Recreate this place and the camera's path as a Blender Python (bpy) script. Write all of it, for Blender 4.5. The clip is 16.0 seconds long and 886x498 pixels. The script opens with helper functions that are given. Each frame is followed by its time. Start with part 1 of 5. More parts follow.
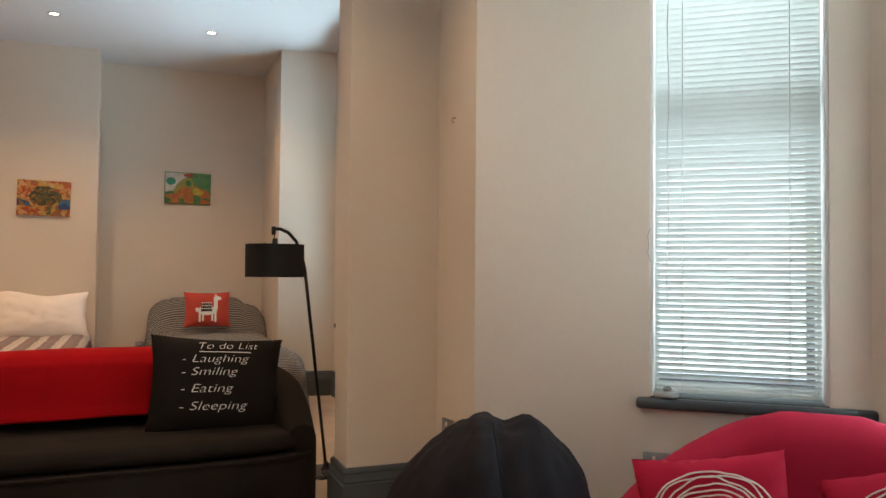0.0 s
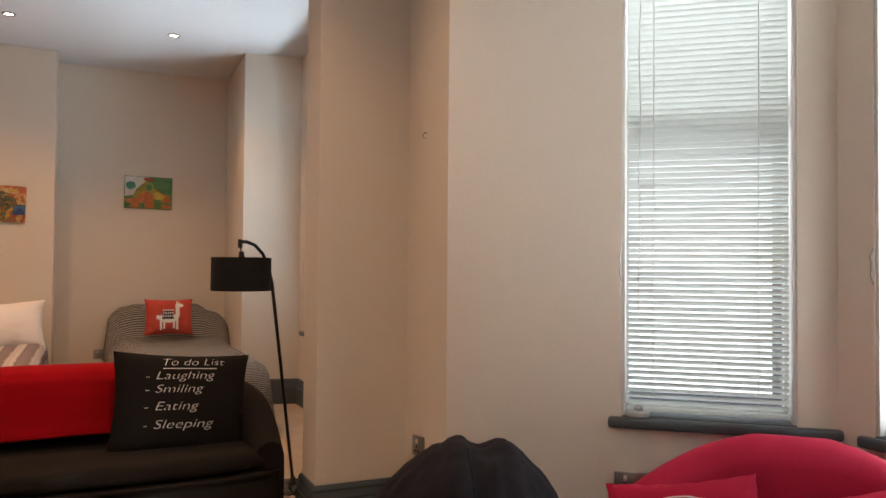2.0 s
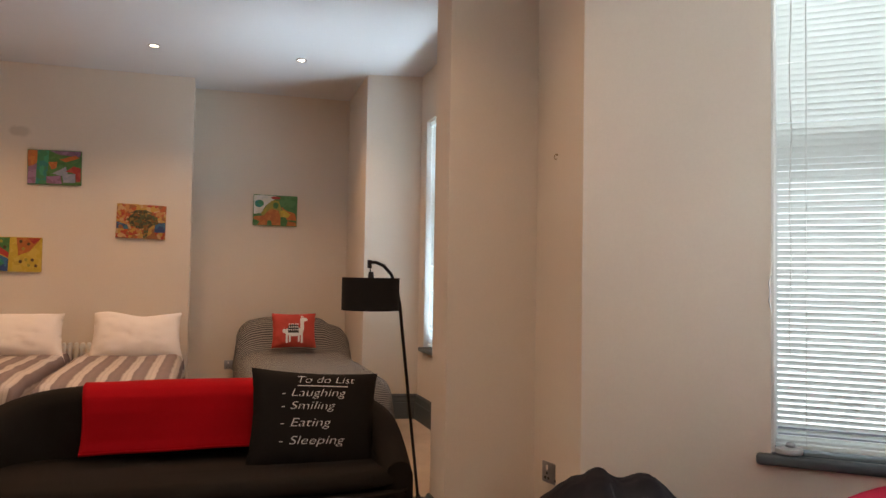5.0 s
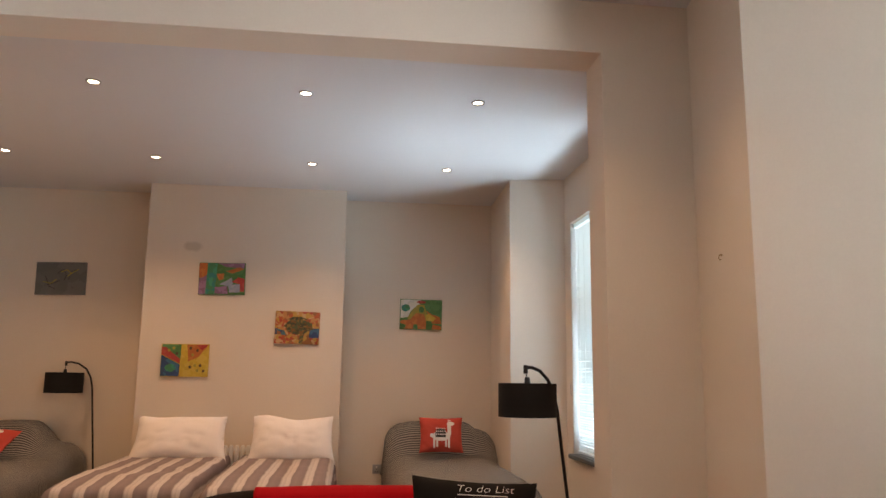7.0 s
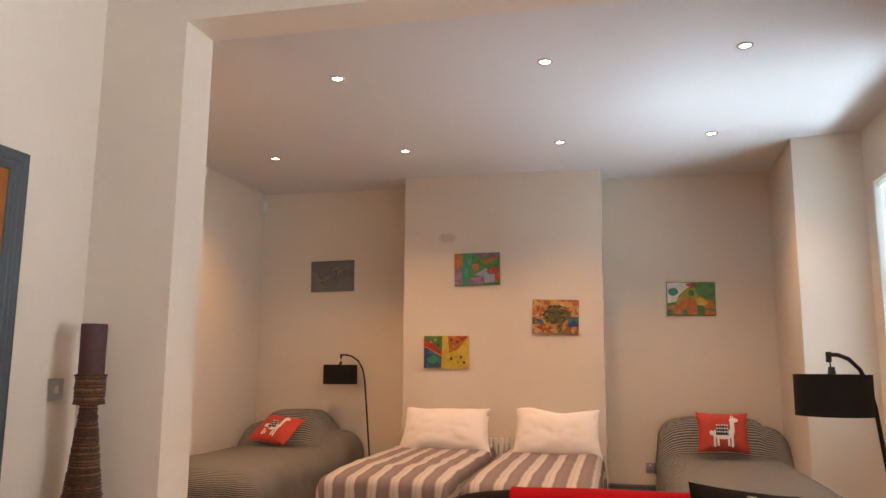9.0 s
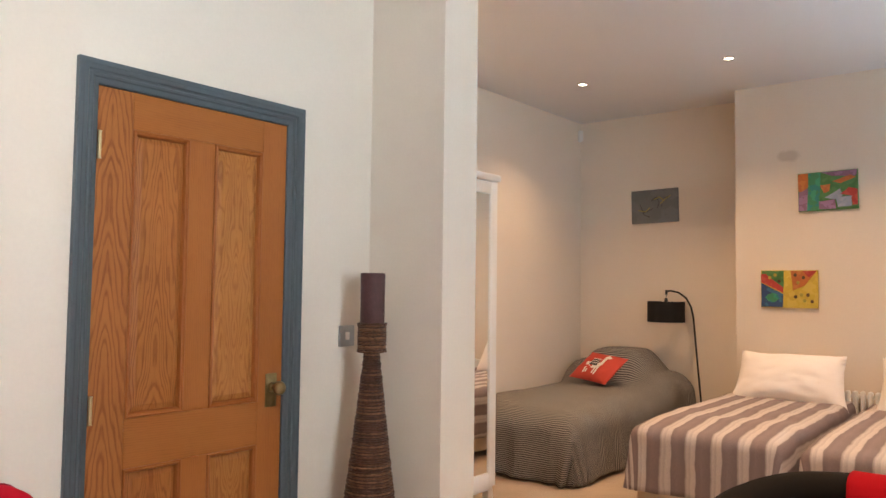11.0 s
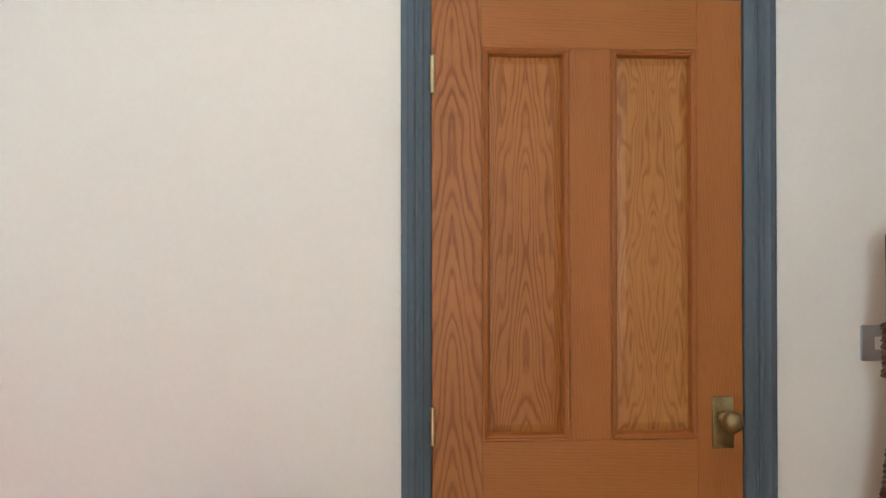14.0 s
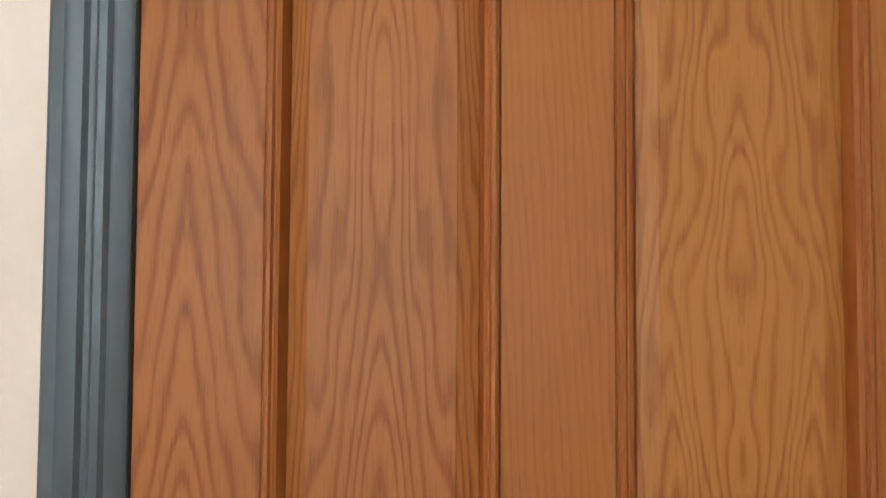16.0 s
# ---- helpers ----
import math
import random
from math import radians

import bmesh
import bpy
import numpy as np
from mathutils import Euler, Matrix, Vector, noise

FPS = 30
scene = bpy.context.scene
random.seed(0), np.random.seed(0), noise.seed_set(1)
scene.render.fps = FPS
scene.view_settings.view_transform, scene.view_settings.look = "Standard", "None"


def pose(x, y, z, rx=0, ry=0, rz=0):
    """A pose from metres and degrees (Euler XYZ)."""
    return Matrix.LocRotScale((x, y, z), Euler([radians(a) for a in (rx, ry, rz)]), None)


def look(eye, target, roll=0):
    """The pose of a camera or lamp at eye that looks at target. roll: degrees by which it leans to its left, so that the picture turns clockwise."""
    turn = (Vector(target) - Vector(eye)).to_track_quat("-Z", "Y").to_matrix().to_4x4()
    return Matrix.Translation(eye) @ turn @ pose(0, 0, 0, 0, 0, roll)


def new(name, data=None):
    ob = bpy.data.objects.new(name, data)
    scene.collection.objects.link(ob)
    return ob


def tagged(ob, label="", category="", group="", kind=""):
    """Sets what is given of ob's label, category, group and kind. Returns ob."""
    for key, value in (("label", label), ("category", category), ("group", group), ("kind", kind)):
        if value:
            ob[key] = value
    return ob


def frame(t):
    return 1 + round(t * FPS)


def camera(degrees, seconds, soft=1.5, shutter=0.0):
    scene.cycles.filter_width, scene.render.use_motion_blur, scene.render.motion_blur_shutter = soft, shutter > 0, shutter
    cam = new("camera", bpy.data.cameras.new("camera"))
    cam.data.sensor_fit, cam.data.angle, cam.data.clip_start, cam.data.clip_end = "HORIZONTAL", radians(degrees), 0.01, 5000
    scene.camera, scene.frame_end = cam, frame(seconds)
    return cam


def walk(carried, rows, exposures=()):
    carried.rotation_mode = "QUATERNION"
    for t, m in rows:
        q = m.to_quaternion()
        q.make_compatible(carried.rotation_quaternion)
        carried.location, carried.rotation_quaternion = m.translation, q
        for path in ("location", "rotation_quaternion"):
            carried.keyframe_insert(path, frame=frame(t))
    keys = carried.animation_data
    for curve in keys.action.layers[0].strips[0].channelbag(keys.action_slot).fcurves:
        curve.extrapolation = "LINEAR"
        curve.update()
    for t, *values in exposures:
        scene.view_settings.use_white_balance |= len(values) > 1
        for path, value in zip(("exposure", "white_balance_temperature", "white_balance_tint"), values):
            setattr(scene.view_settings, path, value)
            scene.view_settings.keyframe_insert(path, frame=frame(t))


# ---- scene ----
cam = camera(60.6, 16.0)
PATH = [
    (0, (2.439, -2.105, 1.109), (3.195, -0.255, 1.164), 0.5),
    (0.5, (2.441, -2.109, 1.133), (3.246, -0.279, 1.188), 0.5),
    (1, (2.435, -2.096, 1.151), (3.268, -0.279, 1.204), 0.5),
    (1.5, (2.427, -2.088, 1.17), (3.273, -0.276, 1.222), 0.5),
    (2, (2.413, -2.073, 1.187), (3.26, -0.262, 1.237), 0.5),
    (2.5, (2.4, -2.067, 1.193), (3.236, -0.251, 1.236), 0.6),
    (3, (2.388, -2.065, 1.199), (3.201, -0.238, 1.166), 0.7),
    (3.2, (2.385, -2.059, 1.199), (3.189, -0.229, 1.122), 0.7),
    (5.3, (2.306, -2.022, 1.234), (2.837, -0.101, 1.397), 0.8),
    (5.5, (2.291, -2.027, 1.23), (2.788, -0.104, 1.468), 0.6),
    (6, (2.267, -2.02, 1.246), (2.681, -0.092, 1.574), 0.7),
    (6.5, (2.243, -2.021, 1.255), (2.572, -0.077, 1.592), 0.7),
    (7, (2.21, -2.023, 1.256), (2.447, -0.065, 1.589), 0.7),
    (7.5, (2.181, -1.982, 1.258), (2.322, -0.013, 1.582), 0.7),
    (8, (2.133, -1.885, 1.251), (2.134, 0.09, 1.566), 0.5),
    (8.5, (2.202, -1.772, 1.253), (1.988, 0.191, 1.566), 0.5),
    (8.7, (2.235, -1.711, 1.251), (1.918, 0.239, 1.563), 0.5),
    (10.8, (2.332, -1.205, 1.332), (1.207, 0.442, 1.471), 0.6),
    (11, (2.361, -1.163, 1.349), (1.105, 0.39, 1.453), 0.7),
    (11.5, (2.391, -1.077, 1.354), (0.821, 0.161, 1.398), 0.7),
    (12, (2.307, -0.921, 1.372), (0.547, 0.028, 1.367), 0.5),
    (12.5, (2.218, -0.726, 1.368), (0.348, -0.018, 1.363), 0.3),
    (13, (2.153, -0.495, 1.368), (0.207, -0.035, 1.372), 0.1),
    (13.5, (2.045, -0.278, 1.368), (0.06, -0.039, 1.372), -0.1),
    (14, (1.815, -0.076, 1.366), (-0.181, 0.037, 1.377), -0.1),
    (14.5, (1.554, 0.11, 1.352), (-0.446, 0.124, 1.382), 0.0),
    (14.6, (1.495, 0.16, 1.356), (-0.505, 0.135, 1.386), 0.3),
    (14.8, (1.387, 0.256, 1.366), (-0.609, 0.13, 1.384), -0.0),
    (15.2, (1.155, 0.303, 1.354), (-0.837, 0.128, 1.387), 0.1),
    (15.6, (0.908, 0.311, 1.349), (-1.083, 0.131, 1.387), 0.1),
    (16, (0.67, 0.343, 1.347), (-1.321, 0.168, 1.433), 0.3),
]
EXPOSURES = [(0.0, 0.20, 6450, 8), (1.0, 0.14, 6750, 13), (2.0, 0.08, 7000, 18), (3.2, 0.05, 7100, 20), (5.5, 0.05, 6700, 15), (8.5, 0.36, 6900, 18), (11.0, 0.80, 6200, 10), (12.5, 0.70, 6050, 8), (13.5, 0.65, 6000, 7), (14.5, 0.66, 5950, 7), (15.5, 0.84, 6050, 7), (16.0, 0.90, 6400, 9)]
walk(cam, [(t, look(eye, target, roll)) for t, eye, target, roll in PATH], EXPOSURES)

# ---- daylight ----
world = bpy.data.worlds.new("overcast_sky")
scene.world = world
world.use_nodes = True
wn, wl = world.node_tree.nodes, world.node_tree.links
sky = wn.new("ShaderNodeTexSky")
sky.sky_type = "NISHITA"
sky.sun_disc = False
sky.sun_elevation, sky.sun_rotation = radians(40), radians(120)
wl.new(sky.outputs[0], wn["Background"].inputs[0])
wn["Background"].inputs[1].default_value = 0.12

DAY = (0.85, 0.955, 1.0)
COOL = (0.62, 0.85, 1.0)
WARM = (1.0, 0.66, 0.39)
WARMER = (1.0, 0.59, 0.30)


# Area lamp outside a window, standing in for light from the sky.
def window_light(centre, inward, width, height, watts, colour=DAY):
    lamp = bpy.data.lights.new("daylight_stand_in", "AREA")
    lamp.shape, lamp.size, lamp.size_y, lamp.energy, lamp.color = "RECTANGLE", width, height, watts, colour
    ob = new("daylight_stand_in", lamp)
    c = Vector(centre)
    ob.matrix_world = look(c, c + Vector(inward))
    return ob


# ---- materials ----
def material(name, colour, rough=0.6, metal=0.0, vary=0.06, scale=6.0, fine=120.0, bump=0.05, bump_dist=0.002, spec=0.4):
    """Paint, cloth or metal with broad and fine variation of tone and a fine relief."""
    m = bpy.data.materials.new(name)
    m.use_nodes = True
    n, l = m.node_tree.nodes, m.node_tree.links
    b = n["Principled BSDF"]
    b.inputs["Roughness"].default_value, b.inputs["Metallic"].default_value = rough, metal
    b.inputs["Specular IOR Level"].default_value = spec
    tc = n.new("ShaderNodeTexCoord")
    big, small = n.new("ShaderNodeTexNoise"), n.new("ShaderNodeTexNoise")
    big.inputs["Scale"].default_value, big.inputs["Detail"].default_value = scale, 4
    small.inputs["Scale"].default_value, small.inputs["Detail"].default_value = fine, 3
    for t in (big, small):
        l.new(tc.outputs["Object"], t.inputs["Vector"])
    add = n.new("ShaderNodeMath")
    l.new(big.outputs["Fac"], add.inputs[0]), l.new(small.outputs["Fac"], add.inputs[1])
    ramp = n.new("ShaderNodeMapRange")
    ramp.inputs["From Min"].default_value, ramp.inputs["From Max"].default_value = 0.6, 1.4
    ramp.inputs["To Min"].default_value, ramp.inputs["To Max"].default_value = 1 - vary, 1 + vary
    l.new(add.outputs[0], ramp.inputs["Value"])
    mul = n.new("ShaderNodeVectorMath")
    mul.operation = "SCALE"
    mul.inputs[0].default_value = colour
    l.new(ramp.outputs[0], mul.inputs["Scale"])
    l.new(mul.outputs[0], b.inputs["Base Color"])
    if bump:
        bp = n.new("ShaderNodeBump")
        bp.inputs["Strength"].default_value, bp.inputs["Distance"].default_value = bump, bump_dist
        l.new(small.outputs["Fac"], bp.inputs["Height"])
        l.new(bp.outputs[0], b.inputs["Normal"])
    return m


def oak(name, light, dark, spacing, rise=0.17, warp=0.02, centre=0.0, along="z", contrast=1.0, seed=0.0, wave=(11.0, 1.6)):
    """Varnished oak: growth rings as nested arches mirrored about the board's centre line, with short fine pores.
    spacing is the gap between rings across the board, rise how fast they climb, warp how far they wander."""
    m = bpy.data.materials.new(name)
    m.use_nodes = True
    n, l = m.node_tree.nodes, m.node_tree.links
    b = n["Principled BSDF"]
    b.inputs["Roughness"].default_value, b.inputs["Specular IOR Level"].default_value = 0.5, 0.3

    def calc(op, x, y=None, z=None):
        q = n.new("ShaderNodeMath")
        q.operation = op
        for i, v in enumerate((x, y, z)):
            if v is None:
                continue
            if isinstance(v, (int, float)):
                q.inputs[i].default_value = v
            else:
                l.new(v, q.inputs[i])
        return q.outputs[0]

    def field(vec, scale, detail=2.0, rough=0.5):
        q = n.new("ShaderNodeTexNoise")
        q.inputs["Scale"].default_value, q.inputs["Detail"].default_value, q.inputs["Roughness"].default_value = scale, detail, rough
        l.new(vec, q.inputs["Vector"])
        return q.outputs["Fac"]

    tc, info = n.new("ShaderNodeTexCoord"), n.new("ShaderNodeObjectInfo")
    sep = n.new("ShaderNodeSeparateXYZ")
    l.new(tc.outputs["Object"], sep.inputs[0])
    across, up = (sep.outputs["Y"], sep.outputs["Z"]) if along == "z" else (sep.outputs["Z"], sep.outputs["Y"])
    u = calc("SUBTRACT", across, centre)
    u = calc("SQRT", calc("MULTIPLY_ADD", u, u, 0.00002))
    shift = calc("MULTIPLY_ADD", info.outputs["Random"], 3.0, seed)

    def vector(sa, su):
        c = n.new("ShaderNodeCombineXYZ")
        l.new(calc("MULTIPLY", u, sa), c.inputs[0]), l.new(calc("MULTIPLY", up, su), c.inputs[1]), l.new(shift, c.inputs[2])
        return c.outputs[0]

    broad = calc("SUBTRACT", field(vector(*wave), 1.0, 1.5, 0.4), 0.5)
    small = calc("SUBTRACT", field(vector(60.0, 9.0), 1.0, 2.0), 0.5)
    f = calc("MULTIPLY_ADD", up, rise, u)
    f = calc("MULTIPLY_ADD", broad, warp * 4, f)
    f = calc("MULTIPLY_ADD", small, 0.011, f)
    ring = calc("FRACT", calc("DIVIDE", calc("ADD", f, 5.0), spacing))
    shape = n.new("ShaderNodeValToRGB")
    e = shape.color_ramp.elements
    e[0].position, e[0].color = 0.0, (0.55, 0.55, 0.55, 1)
    e[1].position, e[1].color = 0.22, (0.16, 0.16, 0.16, 1)
    e.new(0.60).color = (0.10, 0.10, 0.10, 1)
    e.new(0.84).color = (0.85, 0.85, 0.85, 1)
    e.new(0.93).color = (0.75, 0.75, 0.75, 1)
    l.new(ring, shape.inputs[0])
    fibre = field(vector(900.0, 28.0), 1.0, 2.0)
    pores = calc("MULTIPLY", calc("GREATER_THAN", field(vector(560.0, 26.0), 1.0, 1.0), 0.62), 0.28)
    tone = calc("MULTIPLY", calc("MULTIPLY", shape.outputs[0], contrast), calc("MULTIPLY_ADD", field(vector(40.0, 6.0), 1.0, 2.0), 1.5, 0.25))
    tone = calc("MULTIPLY_ADD", calc("SUBTRACT", fibre, 0.5), 0.75, tone)
    tone = calc("ADD", tone, pores)
    tone = calc("MULTIPLY_ADD", calc("SUBTRACT", field(vector(9.0, 2.2), 1.0, 2.0), 0.5), 0.9, tone)
    col = n.new("ShaderNodeMix")
    col.data_type = "RGBA"
    l.new(tone, col.inputs["Factor"])
    for i in range(len(col.inputs)):
        if col.inputs[i].type == "RGBA":
            col.inputs[i].default_value = (*light, 1) if col.inputs[i].name == "A" else (*dark, 1)
    l.new([o for o in col.outputs if o.type == "RGBA"][0], b.inputs["Base Color"])
    bp = n.new("ShaderNodeBump")
    bp.inputs["Strength"].default_value, bp.inputs["Distance"].default_value = 0.10, 0.0005
    l.new(tone, bp.inputs["Height"]), l.new(bp.outputs[0], b.inputs["Normal"])
    return m


def striped(name, ramp, axis, period, rough=0.85, wobble=0.004, bump=0.3):
    """Woven cloth with stripes across one direction: ramp is (position, colour) rows over one period."""
    m = bpy.data.materials.new(name)
    m.use_nodes = True
    n, l = m.node_tree.nodes, m.node_tree.links
    b = n["Principled BSDF"]
    b.inputs["Roughness"].default_value, b.inputs["Specular IOR Level"].default_value = rough, 0.15
    tc = n.new("ShaderNodeTexCoord")
    dot = n.new("ShaderNodeVectorMath")
    dot.operation = "DOT_PRODUCT"
    dot.inputs[1].default_value = axis
    l.new(tc.outputs["UV"], dot.inputs[0])
    ns = n.new("ShaderNodeTexNoise")
    ns.inputs["Scale"].default_value, ns.inputs["Detail"].default_value = 9, 5
    l.new(tc.outputs["Object"], ns.inputs["Vector"])
    wob = n.new("ShaderNodeMath")
    wob.operation, wob.inputs[1].default_value = "MULTIPLY_ADD", wobble * 4
    l.new(ns.outputs["Fac"], wob.inputs[0]), l.new(dot.outputs["Value"], wob.inputs[2])
    div = n.new("ShaderNodeMath")
    div.operation, div.inputs[1].default_value = "DIVIDE", period
    l.new(wob.outputs[0], div.inputs[0])
    fr = n.new("ShaderNodeMath")
    fr.operation = "FRACT"
    l.new(div.outputs[0], fr.inputs[0])
    cr = n.new("ShaderNodeValToRGB")
    cr.color_ramp.elements[0].position, cr.color_ramp.elements[0].color = ramp[0][0], (*ramp[0][1], 1)
    cr.color_ramp.elements[1].position, cr.color_ramp.elements[1].color = ramp[1][0], (*ramp[1][1], 1)
    for p, c in ramp[2:]:
        cr.color_ramp.elements.new(p).color = (*c, 1)
    l.new(fr.outputs[0], cr.inputs[0])
    weave = n.new("ShaderNodeTexNoise")
    weave.inputs["Scale"].default_value, weave.inputs["Detail"].default_value = 160, 4
    l.new(tc.outputs["Object"], weave.inputs["Vector"])
    sc = n.new("ShaderNodeMapRange")
    sc.inputs["To Min"].default_value, sc.inputs["To Max"].default_value = 0.75, 1.25
    l.new(weave.outputs["Fac"], sc.inputs["Value"])
    vm = n.new("ShaderNodeVectorMath")
    vm.operation = "SCALE"
    l.new(cr.outputs[0], vm.inputs[0]), l.new(sc.outputs[0], vm.inputs["Scale"])
    l.new(vm.outputs[0], b.inputs["Base Color"])
    bp = n.new("ShaderNodeBump")
    bp.inputs["Strength"].default_value, bp.inputs["Distance"].default_value = bump, 0.003
    l.new(weave.outputs["Fac"], bp.inputs["Height"]), l.new(bp.outputs[0], b.inputs["Normal"])
    return m


def daubs(name, colours, scale, seed, rough=0.5):
    """Acrylic painting: loose patches of the given colours."""
    m = bpy.data.materials.new(name)
    m.use_nodes = True
    n, l = m.node_tree.nodes, m.node_tree.links
    b = n["Principled BSDF"]
    b.inputs["Roughness"].default_value = rough
    tc = n.new("ShaderNodeTexCoord")
    mp = n.new("ShaderNodeMapping")
    mp.inputs["Location"].default_value = (seed, seed * 1.7, seed * 0.6)
    l.new(tc.outputs["Object"], mp.inputs["Vector"])
    wob = n.new("ShaderNodeTexNoise")
    wob.inputs["Scale"].default_value, wob.inputs["Detail"].default_value = 14, 4
    l.new(mp.outputs[0], wob.inputs["Vector"])
    mx = n.new("ShaderNodeVectorMath")
    mx.operation = "MULTIPLY_ADD"
    mx.inputs[1].default_value = (0.09, 0.09, 0.09)
    l.new(wob.outputs["Color"], mx.inputs[0]), l.new(mp.outputs[0], mx.inputs[2])
    v = n.new("ShaderNodeTexVoronoi")
    v.inputs["Scale"].default_value = scale
    l.new(mx.outputs[0], v.inputs["Vector"])
    sep = n.new("ShaderNodeSeparateColor")
    l.new(v.outputs["Color"], sep.inputs[0])
    cr = n.new("ShaderNodeValToRGB")
    cr.color_ramp.interpolation = "CONSTANT"
    k = len(colours)
    cr.color_ramp.elements[0].color = (*colours[0], 1)
    cr.color_ramp.elements[1].position, cr.color_ramp.elements[1].color = 1 / k, (*colours[1], 1)
    for i in range(2, k):
        cr.color_ramp.elements.new(i / k).color = (*colours[i], 1)
    l.new(sep.outputs[0], cr.inputs[0])
    l.new(cr.outputs[0], b.inputs["Base Color"])
    bp = n.new("ShaderNodeBump")
    bp.inputs["Strength"].default_value, bp.inputs["Distance"].default_value = 0.4, 0.002
    l.new(wob.outputs["Fac"], bp.inputs["Height"]), l.new(bp.outputs[0], b.inputs["Normal"])
    return m


def glowing(name, colour, strength):
    m = bpy.data.materials.new(name)
    m.use_nodes = True
    b = m.node_tree.nodes["Principled BSDF"]
    b.inputs["Base Color"].default_value = (*colour, 1)
    b.inputs["Emission Color"].default_value = (*colour, 1)
    b.inputs["Emission Strength"].default_value = strength
    return m


WALL = material("cream_wall_paint", (0.76, 0.68, 0.585), 0.7, 0, 0.025, 1.6, 90, 0.10, 0.0012, 0.25)
STAINED = material("cream_wall_paint_marked", (0.76, 0.68, 0.585), 0.7, 0, 0.025, 1.6, 90, 0.10, 0.0012, 0.25)
# an old patched mark above the pictures, about 17 cm wide
kn, kl = STAINED.node_tree.nodes, STAINED.node_tree.links
kb = kn["Principled BSDF"]
ktc, kmp, kns = kn.new("ShaderNodeTexCoord"), kn.new("ShaderNodeVectorMath"), kn.new("ShaderNodeTexNoise")
kmp.operation = "MULTIPLY_ADD"
kmp.inputs[1].default_value, kmp.inputs[2].default_value = (11.5, 0.0, 21.0), (-0.73 * 11.5, 0.0, -2.437 * 21.0)
kl.new(ktc.outputs["Object"], kmp.inputs[0]), kl.new(ktc.outputs["Object"], kns.inputs["Vector"])
kns.inputs["Scale"].default_value = 14
kln, kad, kmr, kmx = kn.new("ShaderNodeVectorMath"), kn.new("ShaderNodeMath"), kn.new("ShaderNodeMapRange"), kn.new("ShaderNodeMixRGB")
kln.operation = "LENGTH"
kl.new(kmp.outputs[0], kln.inputs[0])
kad.operation, kad.inputs[1].default_value = "MULTIPLY_ADD", 0.9
kl.new(kns.outputs["Fac"], kad.inputs[0]), kl.new(kln.outputs["Value"], kad.inputs[2])
kmr.inputs["From Min"].default_value, kmr.inputs["From Max"].default_value = 1.15, 1.65
kmr.inputs["To Min"].default_value, kmr.inputs["To Max"].default_value = 0.55, 0.0
kl.new(kad.outputs[0], kmr.inputs["Value"]), kl.new(kmr.outputs[0], kmx.inputs[0])
kl.new(kb.inputs["Base Color"].links[0].from_socket, kmx.inputs[1])
kmx.inputs[2].default_value = (0.50, 0.42, 0.33, 1)
kl.new(kmx.outputs[0], kb.inputs["Base Color"])
CEIL = material("white_ceiling_paint", (0.70, 0.69, 0.69), 0.8, 0, 0.02, 1.2, 80, 0.05, 0.001, 0.2)
CARPET = material("beige_carpet", (0.52, 0.42, 0.33), 0.95, 0, 0.18, 3, 420, 0.8, 0.006, 0.05)
GREY = material("blue_grey_gloss_paint", (0.071, 0.092, 0.107), 0.45, 0, 0.05, 3, 60, 0.06, 0.0008, 0.5)
WHITE = material("white_gloss_paint", (0.80, 0.80, 0.78), 0.35, 0, 0.02, 3, 60, 0.03)
OAK_A = oak("oak_stile", (0.375, 0.135, 0.033), (0.217, 0.065, 0.013), 0.0175, 0.16, 0.018, -0.012, wave=(18.0, 4.0))
OAK_B = oak("oak_straight", (0.369, 0.126, 0.027), (0.263, 0.081, 0.017), 0.0075, 0.05, 0.004, -0.09, contrast=0.6, seed=3.0)
OAK_R = oak("oak_rail", (0.359, 0.124, 0.026), (0.264, 0.084, 0.016), 0.0080, 0.03, 0.004, -0.14, along="y", contrast=0.6, seed=4.0)
OAK_C = oak("oak_panel_red", (0.388, 0.139, 0.033), (0.228, 0.070, 0.012), 0.0125, 0.11, 0.026, seed=1.3, wave=(20.0, 3.6))
OAK_E = oak("oak_panel_gold", (0.431, 0.175, 0.043), (0.284, 0.096, 0.020), 0.0125, 0.012, 0.034, seed=6.1, wave=(22.0, 4.2))
OAK_D = oak("oak_moulding", (0.338, 0.108, 0.022), (0.238, 0.067, 0.013), 0.006, 0.02, 0.004, contrast=0.5, seed=2.0)
BRASS = material("aged_brass", (0.30, 0.22, 0.10), 0.34, 1.0, 0.25, 30, 200, 0.1)
HINGE = material("bright_brass", (0.72, 0.58, 0.32), 0.28, 1.0, 0.08, 30, 200, 0.05)
STEEL = material("brushed_steel", (0.42, 0.42, 0.43), 0.38, 1.0, 0.06, 30, 300, 0.05)
BLACK = material("black_metal", (0.012, 0.012, 0.013), 0.4, 0, 0.1, 20, 200, 0.05)
SHADE = material("black_lampshade_fabric", (0.010, 0.010, 0.011), 0.9, 0, 0.15, 20, 400, 0.3)
SOFA_BLACK = material("charcoal_felt", (0.016, 0.013, 0.011), 0.95, 0, 0.2, 5, 300, 0.5, 0.003, 0.15)
BEAN = material("dark_navy_twill", (0.014, 0.0125, 0.017), 0.85, 0, 0.15, 6, 350, 0.4, 0.002, 0.2)
CUSH_BLACK = material("black_cotton", (0.014, 0.012, 0.011), 0.92, 0, 0.15, 6, 300, 0.35, 0.002, 0.15)
THROW = material("red_fleece", (0.36, 0.004, 0.008), 0.95, 0, 0.12, 6, 260, 0.6, 0.004, 0.1)
